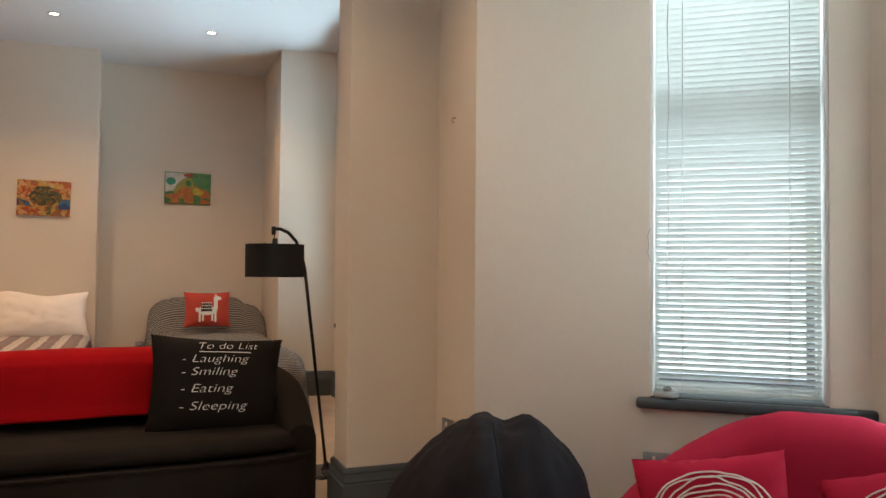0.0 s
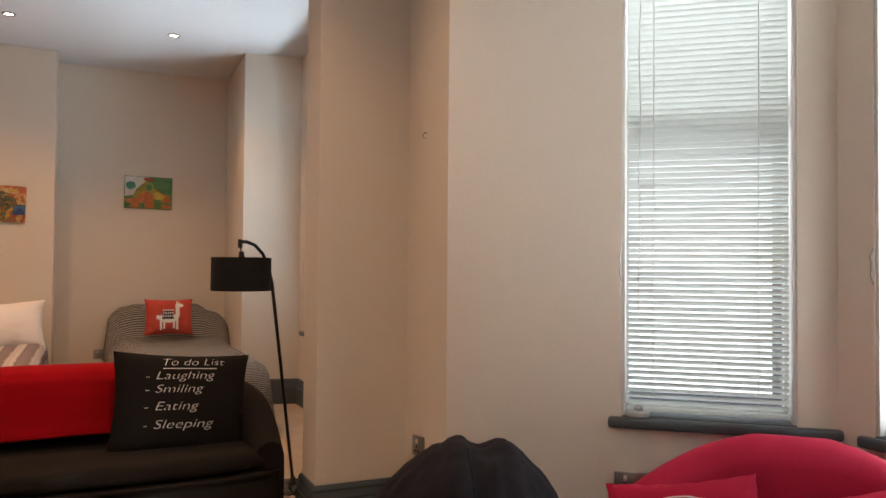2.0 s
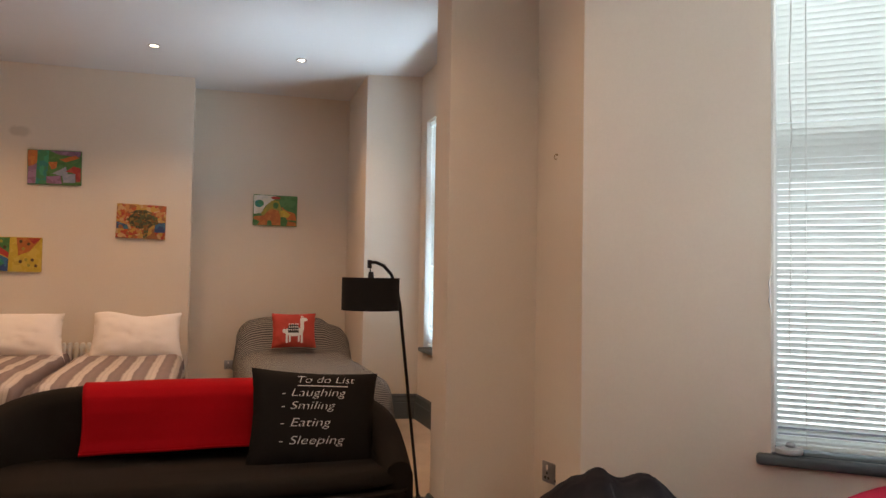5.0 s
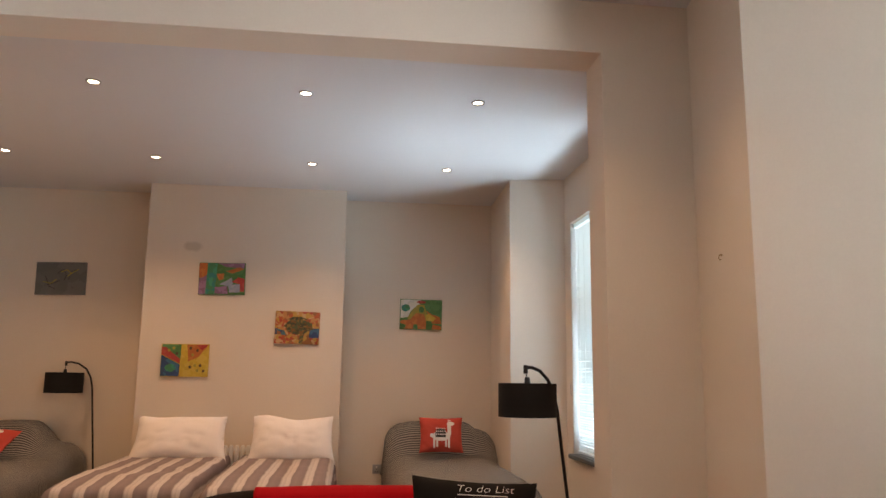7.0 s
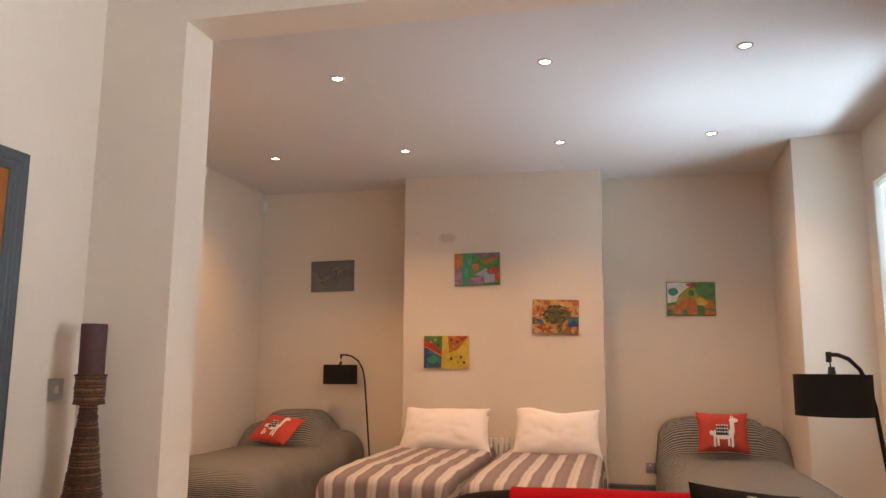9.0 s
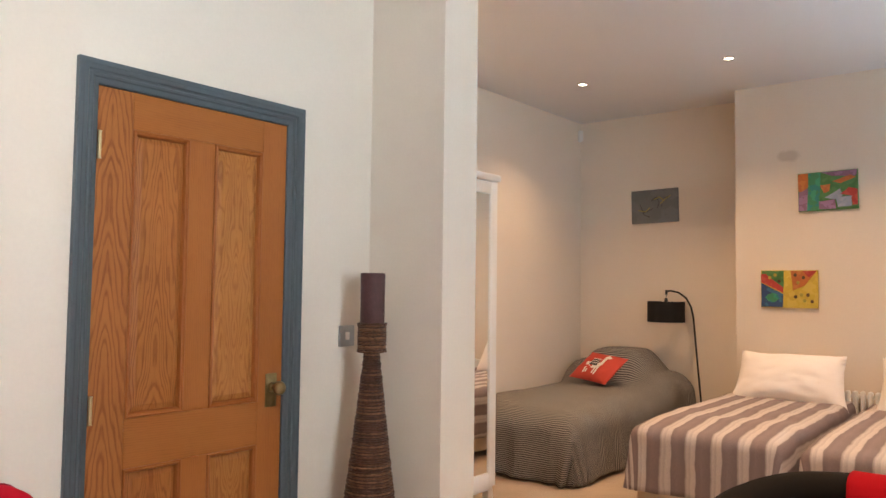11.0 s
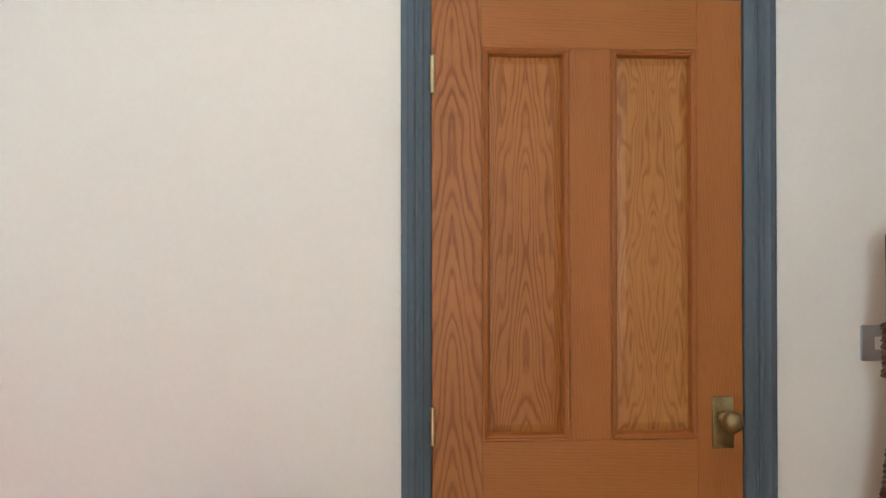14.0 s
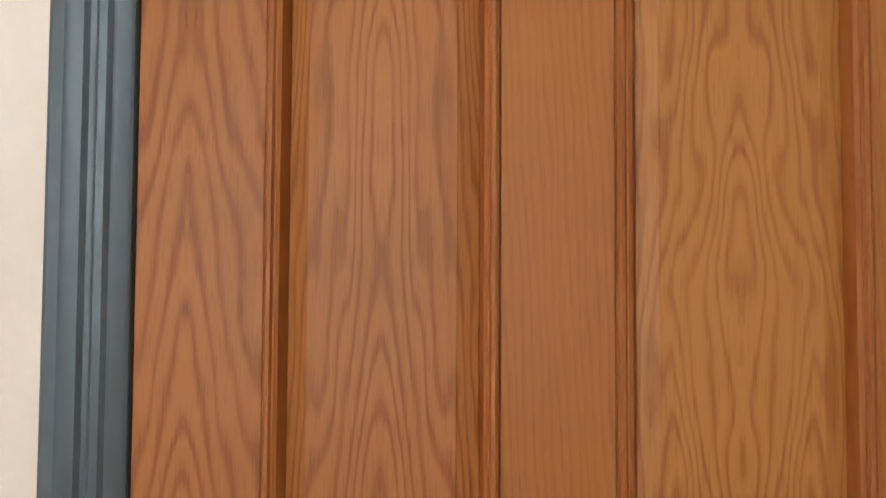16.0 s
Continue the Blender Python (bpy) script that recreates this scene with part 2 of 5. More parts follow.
RED_SOFA = material("crimson_wool_felt", (0.46, 0.021, 0.060), 0.9, 0, 0.08, 5, 320, 0.4, 0.002, 0.15)
RED_CUSH = material("crimson_cotton", (0.46, 0.016, 0.050), 0.88, 0, 0.08, 6, 300, 0.35, 0.002, 0.15)
RED_COTTON = material("red_cotton", (0.55, 0.006, 0.026), 0.88, 0, 0.08, 4, 260, 0.35, 0.002, 0.15)
PIPING = material("dark_red_piping", (0.24, 0.005, 0.014), 0.9, 0, 0.1)
CORAL = material("coral_red_cotton", (0.52, 0.075, 0.055), 0.9, 0, 0.10, 8, 260, 0.35, 0.002, 0.15)
LINEN = material("white_bed_linen", (0.86, 0.81, 0.78), 0.9, 0, 0.04, 5, 200, 0.3, 0.002, 0.15)
DIVAN = material("cream_divan_cloth", (0.62, 0.52, 0.42), 0.9, 0, 0.06, 5, 200, 0.3)
CHALK = material("white_print", (0.80, 0.78, 0.74), 0.8, 0, 0.08, 20, 200, 0.1)
WICKER = material("dark_wicker", (0.072, 0.030, 0.019), 0.5, 0, 0.75, 30, 110, 0.6, 0.003, 0.4)
WICKER_P = material("straw_wicker", (0.20, 0.100, 0.052), 0.5, 0, 0.75, 40, 110, 0.6, 0.003, 0.4)
WICKER_L = material("pale_wicker", (0.125, 0.058, 0.030), 0.5, 0, 0.75, 40, 110, 0.6, 0.003, 0.4)
LEAF = material("plum_stitched_bark", (0.085, 0.038, 0.040), 0.55, 0, 0.25, 9, 90, 0.4, 0.003, 0.4)
SLAT = material("white_blind_slat", (0.82, 0.83, 0.82), 0.4, 0, 0.02, 10, 80, 0.0)
CORD = material("white_cord", (0.7, 0.7, 0.68), 0.8)
DARK = material("dark_plastic", (0.03, 0.03, 0.03), 0.5)
GLOW = glowing("lamp_glow", (1.0, 0.80, 0.55), 14.0)
STRIPE = striped("grey_white_stripe", [(0.0, (0.40, 0.355, 0.345)), (0.05, (0.50, 0.45, 0.435)), (0.17, (0.42, 0.38, 0.37)), (0.21, (0.52, 0.47, 0.45)),
                                       (0.37, (0.50, 0.45, 0.435)), (0.42, (0.205, 0.165, 0.170)), (0.62, (0.235, 0.19, 0.195)), (0.94, (0.20, 0.16, 0.165)), (0.98, (0.36, 0.32, 0.31))], (1, 0, 0), 0.150, wobble=0.006)
RIPPLE = striped("grey_ripple_weave", [(0.0, (0.055, 0.054, 0.056)), (0.42, (0.07, 0.069, 0.07)), (0.52, (0.33, 0.315, 0.295)), (0.90, (0.30, 0.29, 0.275)), (1.0, (0.06, 0.059, 0.06))], (0, 1, 0), 0.0145, 0.9, 0.003, 0.6)

mg = bpy.data.materials.new("window_glass")
mg.use_nodes = True
gb = mg.node_tree.nodes["Principled BSDF"]
gb.inputs["Transmission Weight"].default_value, gb.inputs["Roughness"].default_value, gb.inputs["IOR"].default_value = 1.0, 0.02, 1.45
GLASS = mg
MIRROR = material("mirror_glass", (0.86, 0.87, 0.86), 0.02, 1.0, 0.0, bump=0)

# slats let some light through
sn, sl = SLAT.node_tree.nodes, SLAT.node_tree.links
tr = sn.new("ShaderNodeBsdfTranslucent")
tr.inputs[0].default_value = (0.80, 0.84, 0.82, 1)
ms = sn.new("ShaderNodeMixShader")
ms.inputs[0].default_value = 0.5
sl.new(sn["Principled BSDF"].outputs[0], ms.inputs[1]), sl.new(tr.outputs[0], ms.inputs[2])
sl.new(ms.outputs[0], sn["Material Output"].inputs[0])


# ---- building helpers ----
def box(bm, x0, x1, y0, y1, z0, z1, bevel=0.0, seg=2):
    r = bmesh.ops.create_cube(bm, size=1)
    vs = r["verts"]
    bmesh.ops.transform(bm, verts=vs, matrix=Matrix.LocRotScale(((x0 + x1) / 2, (y0 + y1) / 2, (z0 + z1) / 2), None, (x1 - x0, y1 - y0, z1 - z0)))
    if bevel:
        es = list({e for v in vs for e in v.link_edges})
        bmesh.ops.bevel(bm, geom=es, offset=bevel, segments=seg, affect="EDGES", profile=0.5)


def cylinder(bm, r0, r1, z0, z1, n=24, at=(0, 0)):
    bmesh.ops.create_cone(bm, cap_ends=True, segments=n, radius1=r0, radius2=r1, depth=z1 - z0, matrix=Matrix.Translation((at[0], at[1], (z0 + z1) / 2)))


def lathe(bm, profile, n=32, axis=(0, 0)):
    rings = []
    for r, z in profile:
        rings.append([bm.verts.new((axis[0] + r * math.cos(2 * math.pi * i / n), axis[1] + r * math.sin(2 * math.pi * i / n), z)) for i in range(n)])
    for a, b in zip(rings, rings[1:]):
        for i in range(n):
            bm.faces.new((a[i], a[(i + 1) % n], b[(i + 1) % n], b[i]))


def tube(bm, pts, r, n=10, closed=False):
    pts = [Vector(p) for p in pts]
    rings = []
    k = len(pts)
    for i, p in enumerate(pts):
        a, b = (pts[i - 1], pts[(i + 1) % k]) if closed else (pts[max(i - 1, 0)], pts[min(i + 1, k - 1)])
        d = (b - a).normalized()
        side = d.cross(Vector((0.13, 0.21, 1)) if abs(d.z) < 0.9 else Vector((1, 0.1, 0))).normalized()
        up = side.cross(d)
        rings.append([bm.verts.new(p + r * (math.cos(2 * math.pi * j / n) * side + math.sin(2 * math.pi * j / n) * up)) for j in range(n)])
    pairs = list(zip(rings, rings[1:])) + ([(rings[-1], rings[0])] if closed else [])
    for a, b in pairs:
        for j in range(n):
            bm.faces.new((a[j], a[(j + 1) % n], b[(j + 1) % n], b[j]))
    if not closed:
        bm.faces.new(list(reversed(rings[0]))), bm.faces.new(rings[-1])


def grid(bm, fn, nu, nv, wrap=False):
    """A sheet of quads: fn(u, v) for u, v in 0..1."""
    vs = [[bm.verts.new(fn(i / nu, j / nv)) for j in range(nv + 1)] for i in range(nu if wrap else nu + 1)]
    for i in range(nu):
        for j in range(nv):
            a, b = vs[i], vs[(i + 1) % len(vs)]
            bm.faces.new((a[j], b[j], b[j + 1], a[j + 1]))
    return vs


def mesh_of(bm, name, mat, smooth=True, angle=40):
    bmesh.ops.recalc_face_normals(bm, faces=bm.faces)
    me = bpy.data.meshes.new(name)
    bm.to_mesh(me)
    bm.free()
    me.materials.append(mat)
    if smooth:
        for p in me.polygons:
            p.use_smooth = True
        me.set_sharp_from_angle(angle=radians(angle))
    return me


def part(name, bm, mat, parent=None, label="", smooth=True, angle=40):
    ob = new(name, mesh_of(bm, name, mat, smooth, angle))
    ob.parent = parent
    if label:
        ob["label"] = label
    return ob


def thing(name, label, category, m=None, group="", kind=""):
    ob = new(name)
    ob.empty_display_size = 0.1
    if m is not None:
        ob.matrix_world = m
    return tagged(ob, label, category, group, kind)


def structure(name, bm, mat, label, category, smooth=False):
    return tagged(part(name, bm, mat, None, "", smooth), label, category, "", "structure")


# ---- the rooms ----
H_CEIL, Y_PART, Y_BACK, Y_ALC, Y_BREAST = 3.03, 1.235, 1.462, 5.63, 5.215
A1, B1 = Vector((3.635, 0.5, 0)), Vector((4.64, -0.368, 0))
B2, A2 = Vector((4.64, -1.63, 0)), Vector((3.635, -2.5, 0))


def wall(name, p, q, thick, openings=(), z0=0.0, z1=H_CEIL, label="cream painted plaster wall", mat=None):
    """A wall whose inner face runs from p to q, its body to the right of that line; openings are (s0, s1, z0, z1) along it."""
    p, q = Vector((p[0], p[1], 0)), Vector((q[0], q[1], 0))
    d = (q - p)
    ln = d.length
    d.normalize()
    m = Matrix((( d.x, d.y, 0, p.x), (d.y, -d.x, 0, p.y), (0, 0, 1, 0), (0, 0, 0, 1)))
    bm = bmesh.new()
    cuts = sorted(openings)
    s = 0.0
    for a, b, lo, hi in cuts:
        if a > s:
            box(bm, s, a, 0, thick, z0, z1)
        if lo > z0:
            box(bm, a, b, 0, thick, z0, lo)
        if hi < z1:
            box(bm, a, b, 0, thick, hi, z1)
        s = b
    if s < ln:
        box(bm, s, ln, 0, thick, z0, z1)
    bmesh.ops.remove_doubles(bm, verts=bm.verts, dist=0.0005)
    bm.transform(m)
    return structure(name, bm, mat or WALL, label, "wall")


DOOR_Z, WIN_LO, WIN_HI = 1.992, 0.675, 2.66
W1 = (0.122, 0.690)
W2 = (0.14, 1.132)
wall("wall_west", (0.004, Y_PART), (0.004, -4.0), 0.16, [(0.467, 1.240, 0.0, DOOR_Z)])
wall("wall_south", (-0.15, -4.0), (3.80, -4.0), 0.16)
wall("wall_south_east", (3.635, -4.0), tuple(A2[:2]), 0.2)
wall("wall_bay_south", tuple(A2[:2]), tuple(B2[:2]), 0.2)
wall("wall_bay_front", tuple(B2[:2]), tuple(B1[:2]), 0.2, [(W2[0], W2[1], WIN_LO, WIN_HI)])
wall("wall_bay_north", tuple(B1[:2]), tuple(A1[:2]), 0.2, [(W1[0], W1[1], WIN_LO, WIN_HI)])
wall("wall_bay_return", tuple(A1[:2]), (3.778, Y_PART), 0.25)
# partition with the wide opening
bm = bmesh.new()
box(bm, -0.15, 0.42, Y_PART, Y_BACK, 0, H_CEIL)
box(bm, 3.345, 4.35, Y_PART, Y_BACK, 0, H_CEIL)
box(bm, 0.42, 3.345, Y_PART, Y_BACK, 2.773, H_CEIL)
bmesh.ops.remove_doubles(bm, verts=bm.verts, dist=0.0005)
structure("wall_partition", bm, WALL, "cream painted partition wall with a wide square opening", "wall")
# bedroom
wall("wall_bedroom_south", (-1.5, Y_BACK), (-0.15, Y_BACK), 0.2)
wall("wall_bedroom_west", (-1.35, Y_ALC), (-1.35, Y_BACK), 0.16)
wall("wall_north", (3.9, Y_ALC), (-1.5, Y_ALC), 0.2)
wall("wall_bedroom_return", (3.614, 4.562), (3.64, Y_ALC), 0.5)
wall("wall_recess_side", (4.30, 4.428), (3.614, 4.562), 0.2)
wall("wall_recess_window", (4.09, Y_BACK), (4.09, 4.47), 0.2, [(1.42, 2.84, 0.64, 2.59)])
bm = bmesh.new()
box(bm, 0.31, 2.14, Y_BREAST, Y_ALC, 0, H_CEIL, 0.004)
structure("chimney_breast", bm, STAINED, "cream painted chimney breast behind the twin beds", "wall")
bm = bmesh.new()
box(bm, -1.7, 5.0, -4.3, 5.9, -0.12, 0.0)
structure("floor", bm, CARPET, "beige short-pile fitted carpet", "floor")
bm = bmesh.new()
box(bm, -1.7, 5.0, -4.3, 5.9, H_CEIL, H_CEIL + 0.12)
structure("ceiling", bm, CEIL, "plain white painted ceiling", "ceiling")
bm = bmesh.new()
bmesh.ops.create_grid(bm, x_segments=1, y_segments=1, size=400, matrix=Matrix.Translation((0, 0, -0.6)))
structure("ground", bm, material("pale_paving", (0.30, 0.29, 0.28), 0.9), "pale grey paving outside the windows", "ground")


def skirting(pts, height=0.215):
    """A moulded skirting board along the inner faces pts, room on the left-hand side of the line."""
    prof = [(0.0, 0.0), (0.026, 0.0), (0.026, height * 0.66), (0.019, height * 0.68), (0.022, height * 0.72), (0.018, height * 0.78), (0.014, height * 0.86), (0.017, height * 0.91), (0.012, height * 0.97), (0.008, height), (0.0, height)]
    bm = bmesh.new()
    pts = [Vector((p[0], p[1], 0)) for p in pts]
    rows = []
    for i, p in enumerate(pts):
        dirs = [(pts[j + 1] - pts[j]).normalized() for j in (i - 1, i) if 0 <= j < len(pts) - 1]
        ns = [Vector((-d.y, d.x, 0)) for d in dirs]
        nrm = sum(ns, Vector()).normalized()
        k = 1 / max(nrm.dot(ns[0]), 0.3)
        rows.append([bm.verts.new(p + nrm * k * o + Vector((0, 0, z))) for o, z in prof])
    for a, b in zip(rows, rows[1:]):
        for j in range(len(prof) - 1):
            bm.faces.new((a[j], b[j], b[j + 1], a[j + 1]))
    bm.faces.new(rows[0]), bm.faces.new(list(reversed(rows[-1])))
    return structure("baseboard", bm, GREY, "dark blue-grey painted moulded skirting board", "baseboard")


skirting([(3.635, 0.5), (3.778, Y_PART), (3.345, Y_PART), (3.345, Y_BACK), (4.09, Y_BACK), (4.09, 4.47), (3.614, 4.562), (3.64, Y_ALC), (2.14, Y_ALC), (2.14, Y_BREAST), (0.31, Y_BREAST), (0.31, Y_ALC), (-1.35, Y_ALC), (-1.35, Y_BACK), (0.42, Y_BACK), (0.42, Y_PART), (0.004, Y_PART), (0.004, 0.85)])
skirting([(0.004, -0.085), (0.004, -4.0), (3.635, -4.0), (3.635, -2.5), (4.64, -1.63), (4.64, -0.368), (3.635, 0.5)])


# ---- windows with venetian blinds ----
def venetian_window(name, p, q, s0, s1, z0, z1, watts, low_watts, tilt, sill0=0.060, high_watts=0, thick=0.2):
    """Sash window, sill and lowered blind in the wall opening s0..s1 of the face from p to q."""
    p, q = Vector((p[0], p[1], 0)), Vector((q[0], q[1], 0))
    d = (q - p).normalized()
    inward = Vector((-d.y, d.x, 0))
    m = Matrix(((d.x, -d.y, 0, p.x), (d.y, d.x, 0, p.y), (0, 0, 1, 0), (0, 0, 0, 1)))
    win = thing(name, "white sash window behind a lowered venetian blind", "window", m, "", "structure")

    def add(nm, bm, mat, parent=win, label="", smooth=True):
        return part(nm, bm, mat, parent, label, smooth)

    yb = -thick + 0.05
    bm = bmesh.new()
    for a, b, lo, hi in ((s0, s0 + 0.022, z0, z1), (s1 - 0.022, s1, z0, z1), (s0 + 0.022, s1 - 0.022, z1 - 0.05, z1), (s0 + 0.022, s1 - 0.022, z0, z0 + 0.03)):
        box(bm, a, b, yb - 0.03, yb + 0.03, lo, hi, 0.004)
    add("window_frame", bm, WHITE)
    mid = z0 + 1.03
    bm = bmesh.new()
    box(bm, s0 + 0.022, s1 - 0.022, yb - 0.025, yb + 0.025, mid, mid + 0.075, 0.004)
    add("meeting_rail", bm, WHITE)
    for lo, hi in ((z0 + 0.03, mid), (mid + 0.075, z1 - 0.05)):
        bm = bmesh.new()
        box(bm, s0 + 0.022, s1 - 0.022, yb - 0.003, yb + 0.003, lo, hi)
        pane = add("pane", bm, GLASS, win, "clear glass pane", False)
        pane.visible_shadow = False
    # plaster lining beads at the jambs
    for a in (s0, s1 - 0.012):
        bm = bmesh.new()
        box(bm, a, a + 0.012, yb + 0.03, -0.004, z0, z1, 0.002)
        add("jamb_lining", bm, WHITE)
    bm = bmesh.new()
    box(bm, s0 - sill0, s1 + 0.045, -0.001, 0.034, z0 - 0.040, z0 - 0.002, 0.012, 3)
    box(bm, s0 + 0.001, s1 - 0.001, yb + 0.03, 0.004, z0 - 0.030, z0 + 0.001, 0.003)
    add("window_sill", bm, GREY, win, "dark blue-grey painted sill with a rounded nosing")
    blind = thing("venetian_blind", "lowered white metal venetian blind hanging in the window", "blind", m, "venetian blinds")
    yv = -0.050
    bm = bmesh.new()
    box(bm, s0 + 0.014, s1 - 0.014, yv - 0.02, yv + 0.02, z1 - 0.04, z1 - 0.002, 0.003)
    add("headrail", bm, SLAT, blind)
    bm = bmesh.new()
    box(bm, s0 + 0.016, s1 - 0.016, yv - 0.014, yv + 0.014, z0 + 0.010, z0 + 0.026, 0.005)
    add("bottom_rail", bm, SLAT, blind)
    bm = bmesh.new()
    w2, t = 0.0125, -radians(tilt)
    prof = [(-w2 * math.cos(t), w2 * math.sin(t)), (-0.0008, 0.0024), (w2 * math.cos(t), -w2 * math.sin(t))]
    rows = [[bm.verts.new((x, y, z)) for y, z in prof] for x in (s0 + 0.017, s1 - 0.017)]
    low = [[bm.verts.new((x, y, z - 0.0009)) for y, z in prof] for x in (s0 + 0.017, s1 - 0.017)]
    for r in (rows, low):
        for j in (0, 1):
            bm.faces.new((r[0][j], r[1][j], r[1][j + 1], r[0][j + 1]))
    slat_mesh = mesh_of(bm, "slat", SLAT, True, 60)
    pitch = 0.0206
    k = int((z1 - 0.05 - z0 - 0.045) / pitch)
    for i in range(k):
        ob = new("slat", slat_mesh)
        ob.parent = blind
        ob.location = (0, yv, z0 + 0.045 + pitch * i)
        ob.rotation_euler = (radians(random.uniform(-1.2, 1.2)), radians(random.uniform(-0.08, 0.08)), 0)
    span = s1 - s0
    for f in (0.20, 0.81):
        for off in (-0.013, 0.015):
            bm = bmesh.new()
            tube(bm, [(s0 + f * span, yv + off, z0 + 0.02), (s0 + f * span, yv + off, z1 - 0.03)], 0.0011, 5)
            add("ladder_cord", bm, CORD, blind)
    bm = bmesh.new()
    tube(bm, [(s0 + 0.895 * span + 0.003 * math.sin(i * 1.1), yv + 0.022, z0 + 0.32 + i * 0.075) for i in range(22)], 0.0018, 6)
    add("pull_cord", bm, CORD, blind, "hanging pull cord")
    bm = bmesh.new()
    tube(bm, [(s1 - 0.001, 0.006, z0 + 0.47), (s1 + 0.006, 0.012, z0 + 0.50), (s1 + 0.002, 0.014, z0 + 0.53), (s1 + 0.007, 0.012, z0 + 0.56), (s1 - 0.001, 0.006, z0 + 0.585)], 0.0022, 6)
    add("cord_cleat", bm, STEEL, blind)
    mid, half = (s0 + s1) / 2, (z0 + z1) / 2
    window_light(m @ Vector((mid, -thick - 0.30 if high_watts else -thick - 0.06, half)), inward, s1 - s0 - 0.02, z1 - z0 - 0.04, watts)
    if high_watts:
        # added lamp above the window, standing in for high sky light on the slats
        window_light(m @ Vector((mid, -thick - 0.75, half + 1.0)), inward * 1.15 + Vector((0, 0, -1.0)), s1 - s0 + 0.5, 1.0, high_watts)
    if low_watts:
        # added lamp standing in for light off the pale paving, between slats to ceiling
        lamp = window_light(m @ Vector((mid, -thick - 0.95, half - 1.50)), inward * 0.95 + Vector((0, 0, 1.50)), s1 - s0 + 0.8, 0.9, low_watts, COOL)
        lamp.data.spread = radians(122)
    return win, m


venetian_window("window_1", B1, A1, W1[0], W1[1], WIN_LO, WIN_HI, 8, 0, 40, 0.135, 26)
# window_2's lamp is far stronger than the sky gives, as fill for the front room
venetian_window("window_2", B2, B1, W2[0], W2[1], WIN_LO, WIN_HI, 106, 0, 24)
venetian_window("window_3", (4.09, Y_BACK), (4.09, 4.47), 1.42, 2.84, 0.64, 2.59, 7, 106, 52, 0.060, 24)

# ---- downlights ----
def downlight(x, y, watts=26, colour=WARM):
    d = thing("ceiling_light", "small round recessed ceiling spotlight, lit warm", "ceiling light", pose(x, y, H_CEIL), "recessed spotlights")
    bm = bmesh.new()
    lathe(bm, [(0.030, -0.002), (0.034, -0.007), (0.042, -0.008), (0.046, -0.004), (0.046, 0.0)], 28)
    part("rim", bm, STEEL, d)
    bm = bmesh.new()
    bmesh.ops.create_circle(bm, cap_ends=True, segments=24, radius=0.031, matrix=Matrix.Translation((0, 0, -0.003)))
    part("bulb", bm, GLOW, d, "glowing bulb face")
    lamp = bpy.data.lights.new("spot", "SPOT")
    lamp.energy, lamp.color, lamp.spot_size, lamp.spot_blend, lamp.shadow_soft_size = watts * 1.15, colour, radians(115), 0.9, 0.03
    ob = new("spotlight", lamp)
    ob.matrix_world = pose(x, y, H_CEIL - 0.03)


for x in (-0.61, 0.565, 1.85, 3.0):
    downlight(x, 4.30, 38, WARMER)
for x in (-0.61, 0.59, 1.885, 2.995):
    downlight(x, 2.65, 38, WARMER)
for x, y, w in ((0.95, -0.30, 18), (2.05, 0.30, 28), (2.78, 0.62, 30), (0.95, -2.4, 14), (2.2, -3.0, 7)):
    downlight(x, y, w)

# ---- the door ----
door = thing("door_1", "closed varnished oak four-panel door with brass knob", "door", Matrix.Identity(4), "", "structure")
T = 0.040


def board(name, y0, y1, z0, z1, mat, parent=door, label=""):
    bm = bmesh.new()
    yc, zc = (y0 + y1) / 2, (z0 + z1) / 2
    box(bm, -T, 0.0, y0 - yc, y1 - yc, z0 - zc, z1 - zc, 0.0008, 1)
    ob = part(name, bm, mat, parent, label)
    ob.location = (0, yc, zc)
    return ob


PANELS = [(0.1215, 0.3345, 0.913, 1.862, "A"), (0.4355, 0.6495, 0.913, 1.862, "B"), (0.1215, 0.3345, 0.225, 0.752, "A"), (0.4355, 0.6495, 0.225, 0.752, "B")]
board("hinge_stile", 0.0, 0.1210, 0.006, 1.985, OAK_A)
board("lock_stile", 0.6500, 0.762, 0.006, 1.985, OAK_B)
board("top_rail", 0.1215, 0.6495, 1.8625, 1.985, OAK_R)
board("lock_rail", 0.1215, 0.6495, 0.7525, 0.9125, OAK_R)
board("bottom_rail", 0.1215, 0.6495, 0.006, 0.224, OAK_R)
board("muntin", 0.3350, 0.4350, 0.913, 1.862, OAK_B)
board("muntin", 0.3350, 0.4350, 0.225, 0.752, OAK_B)
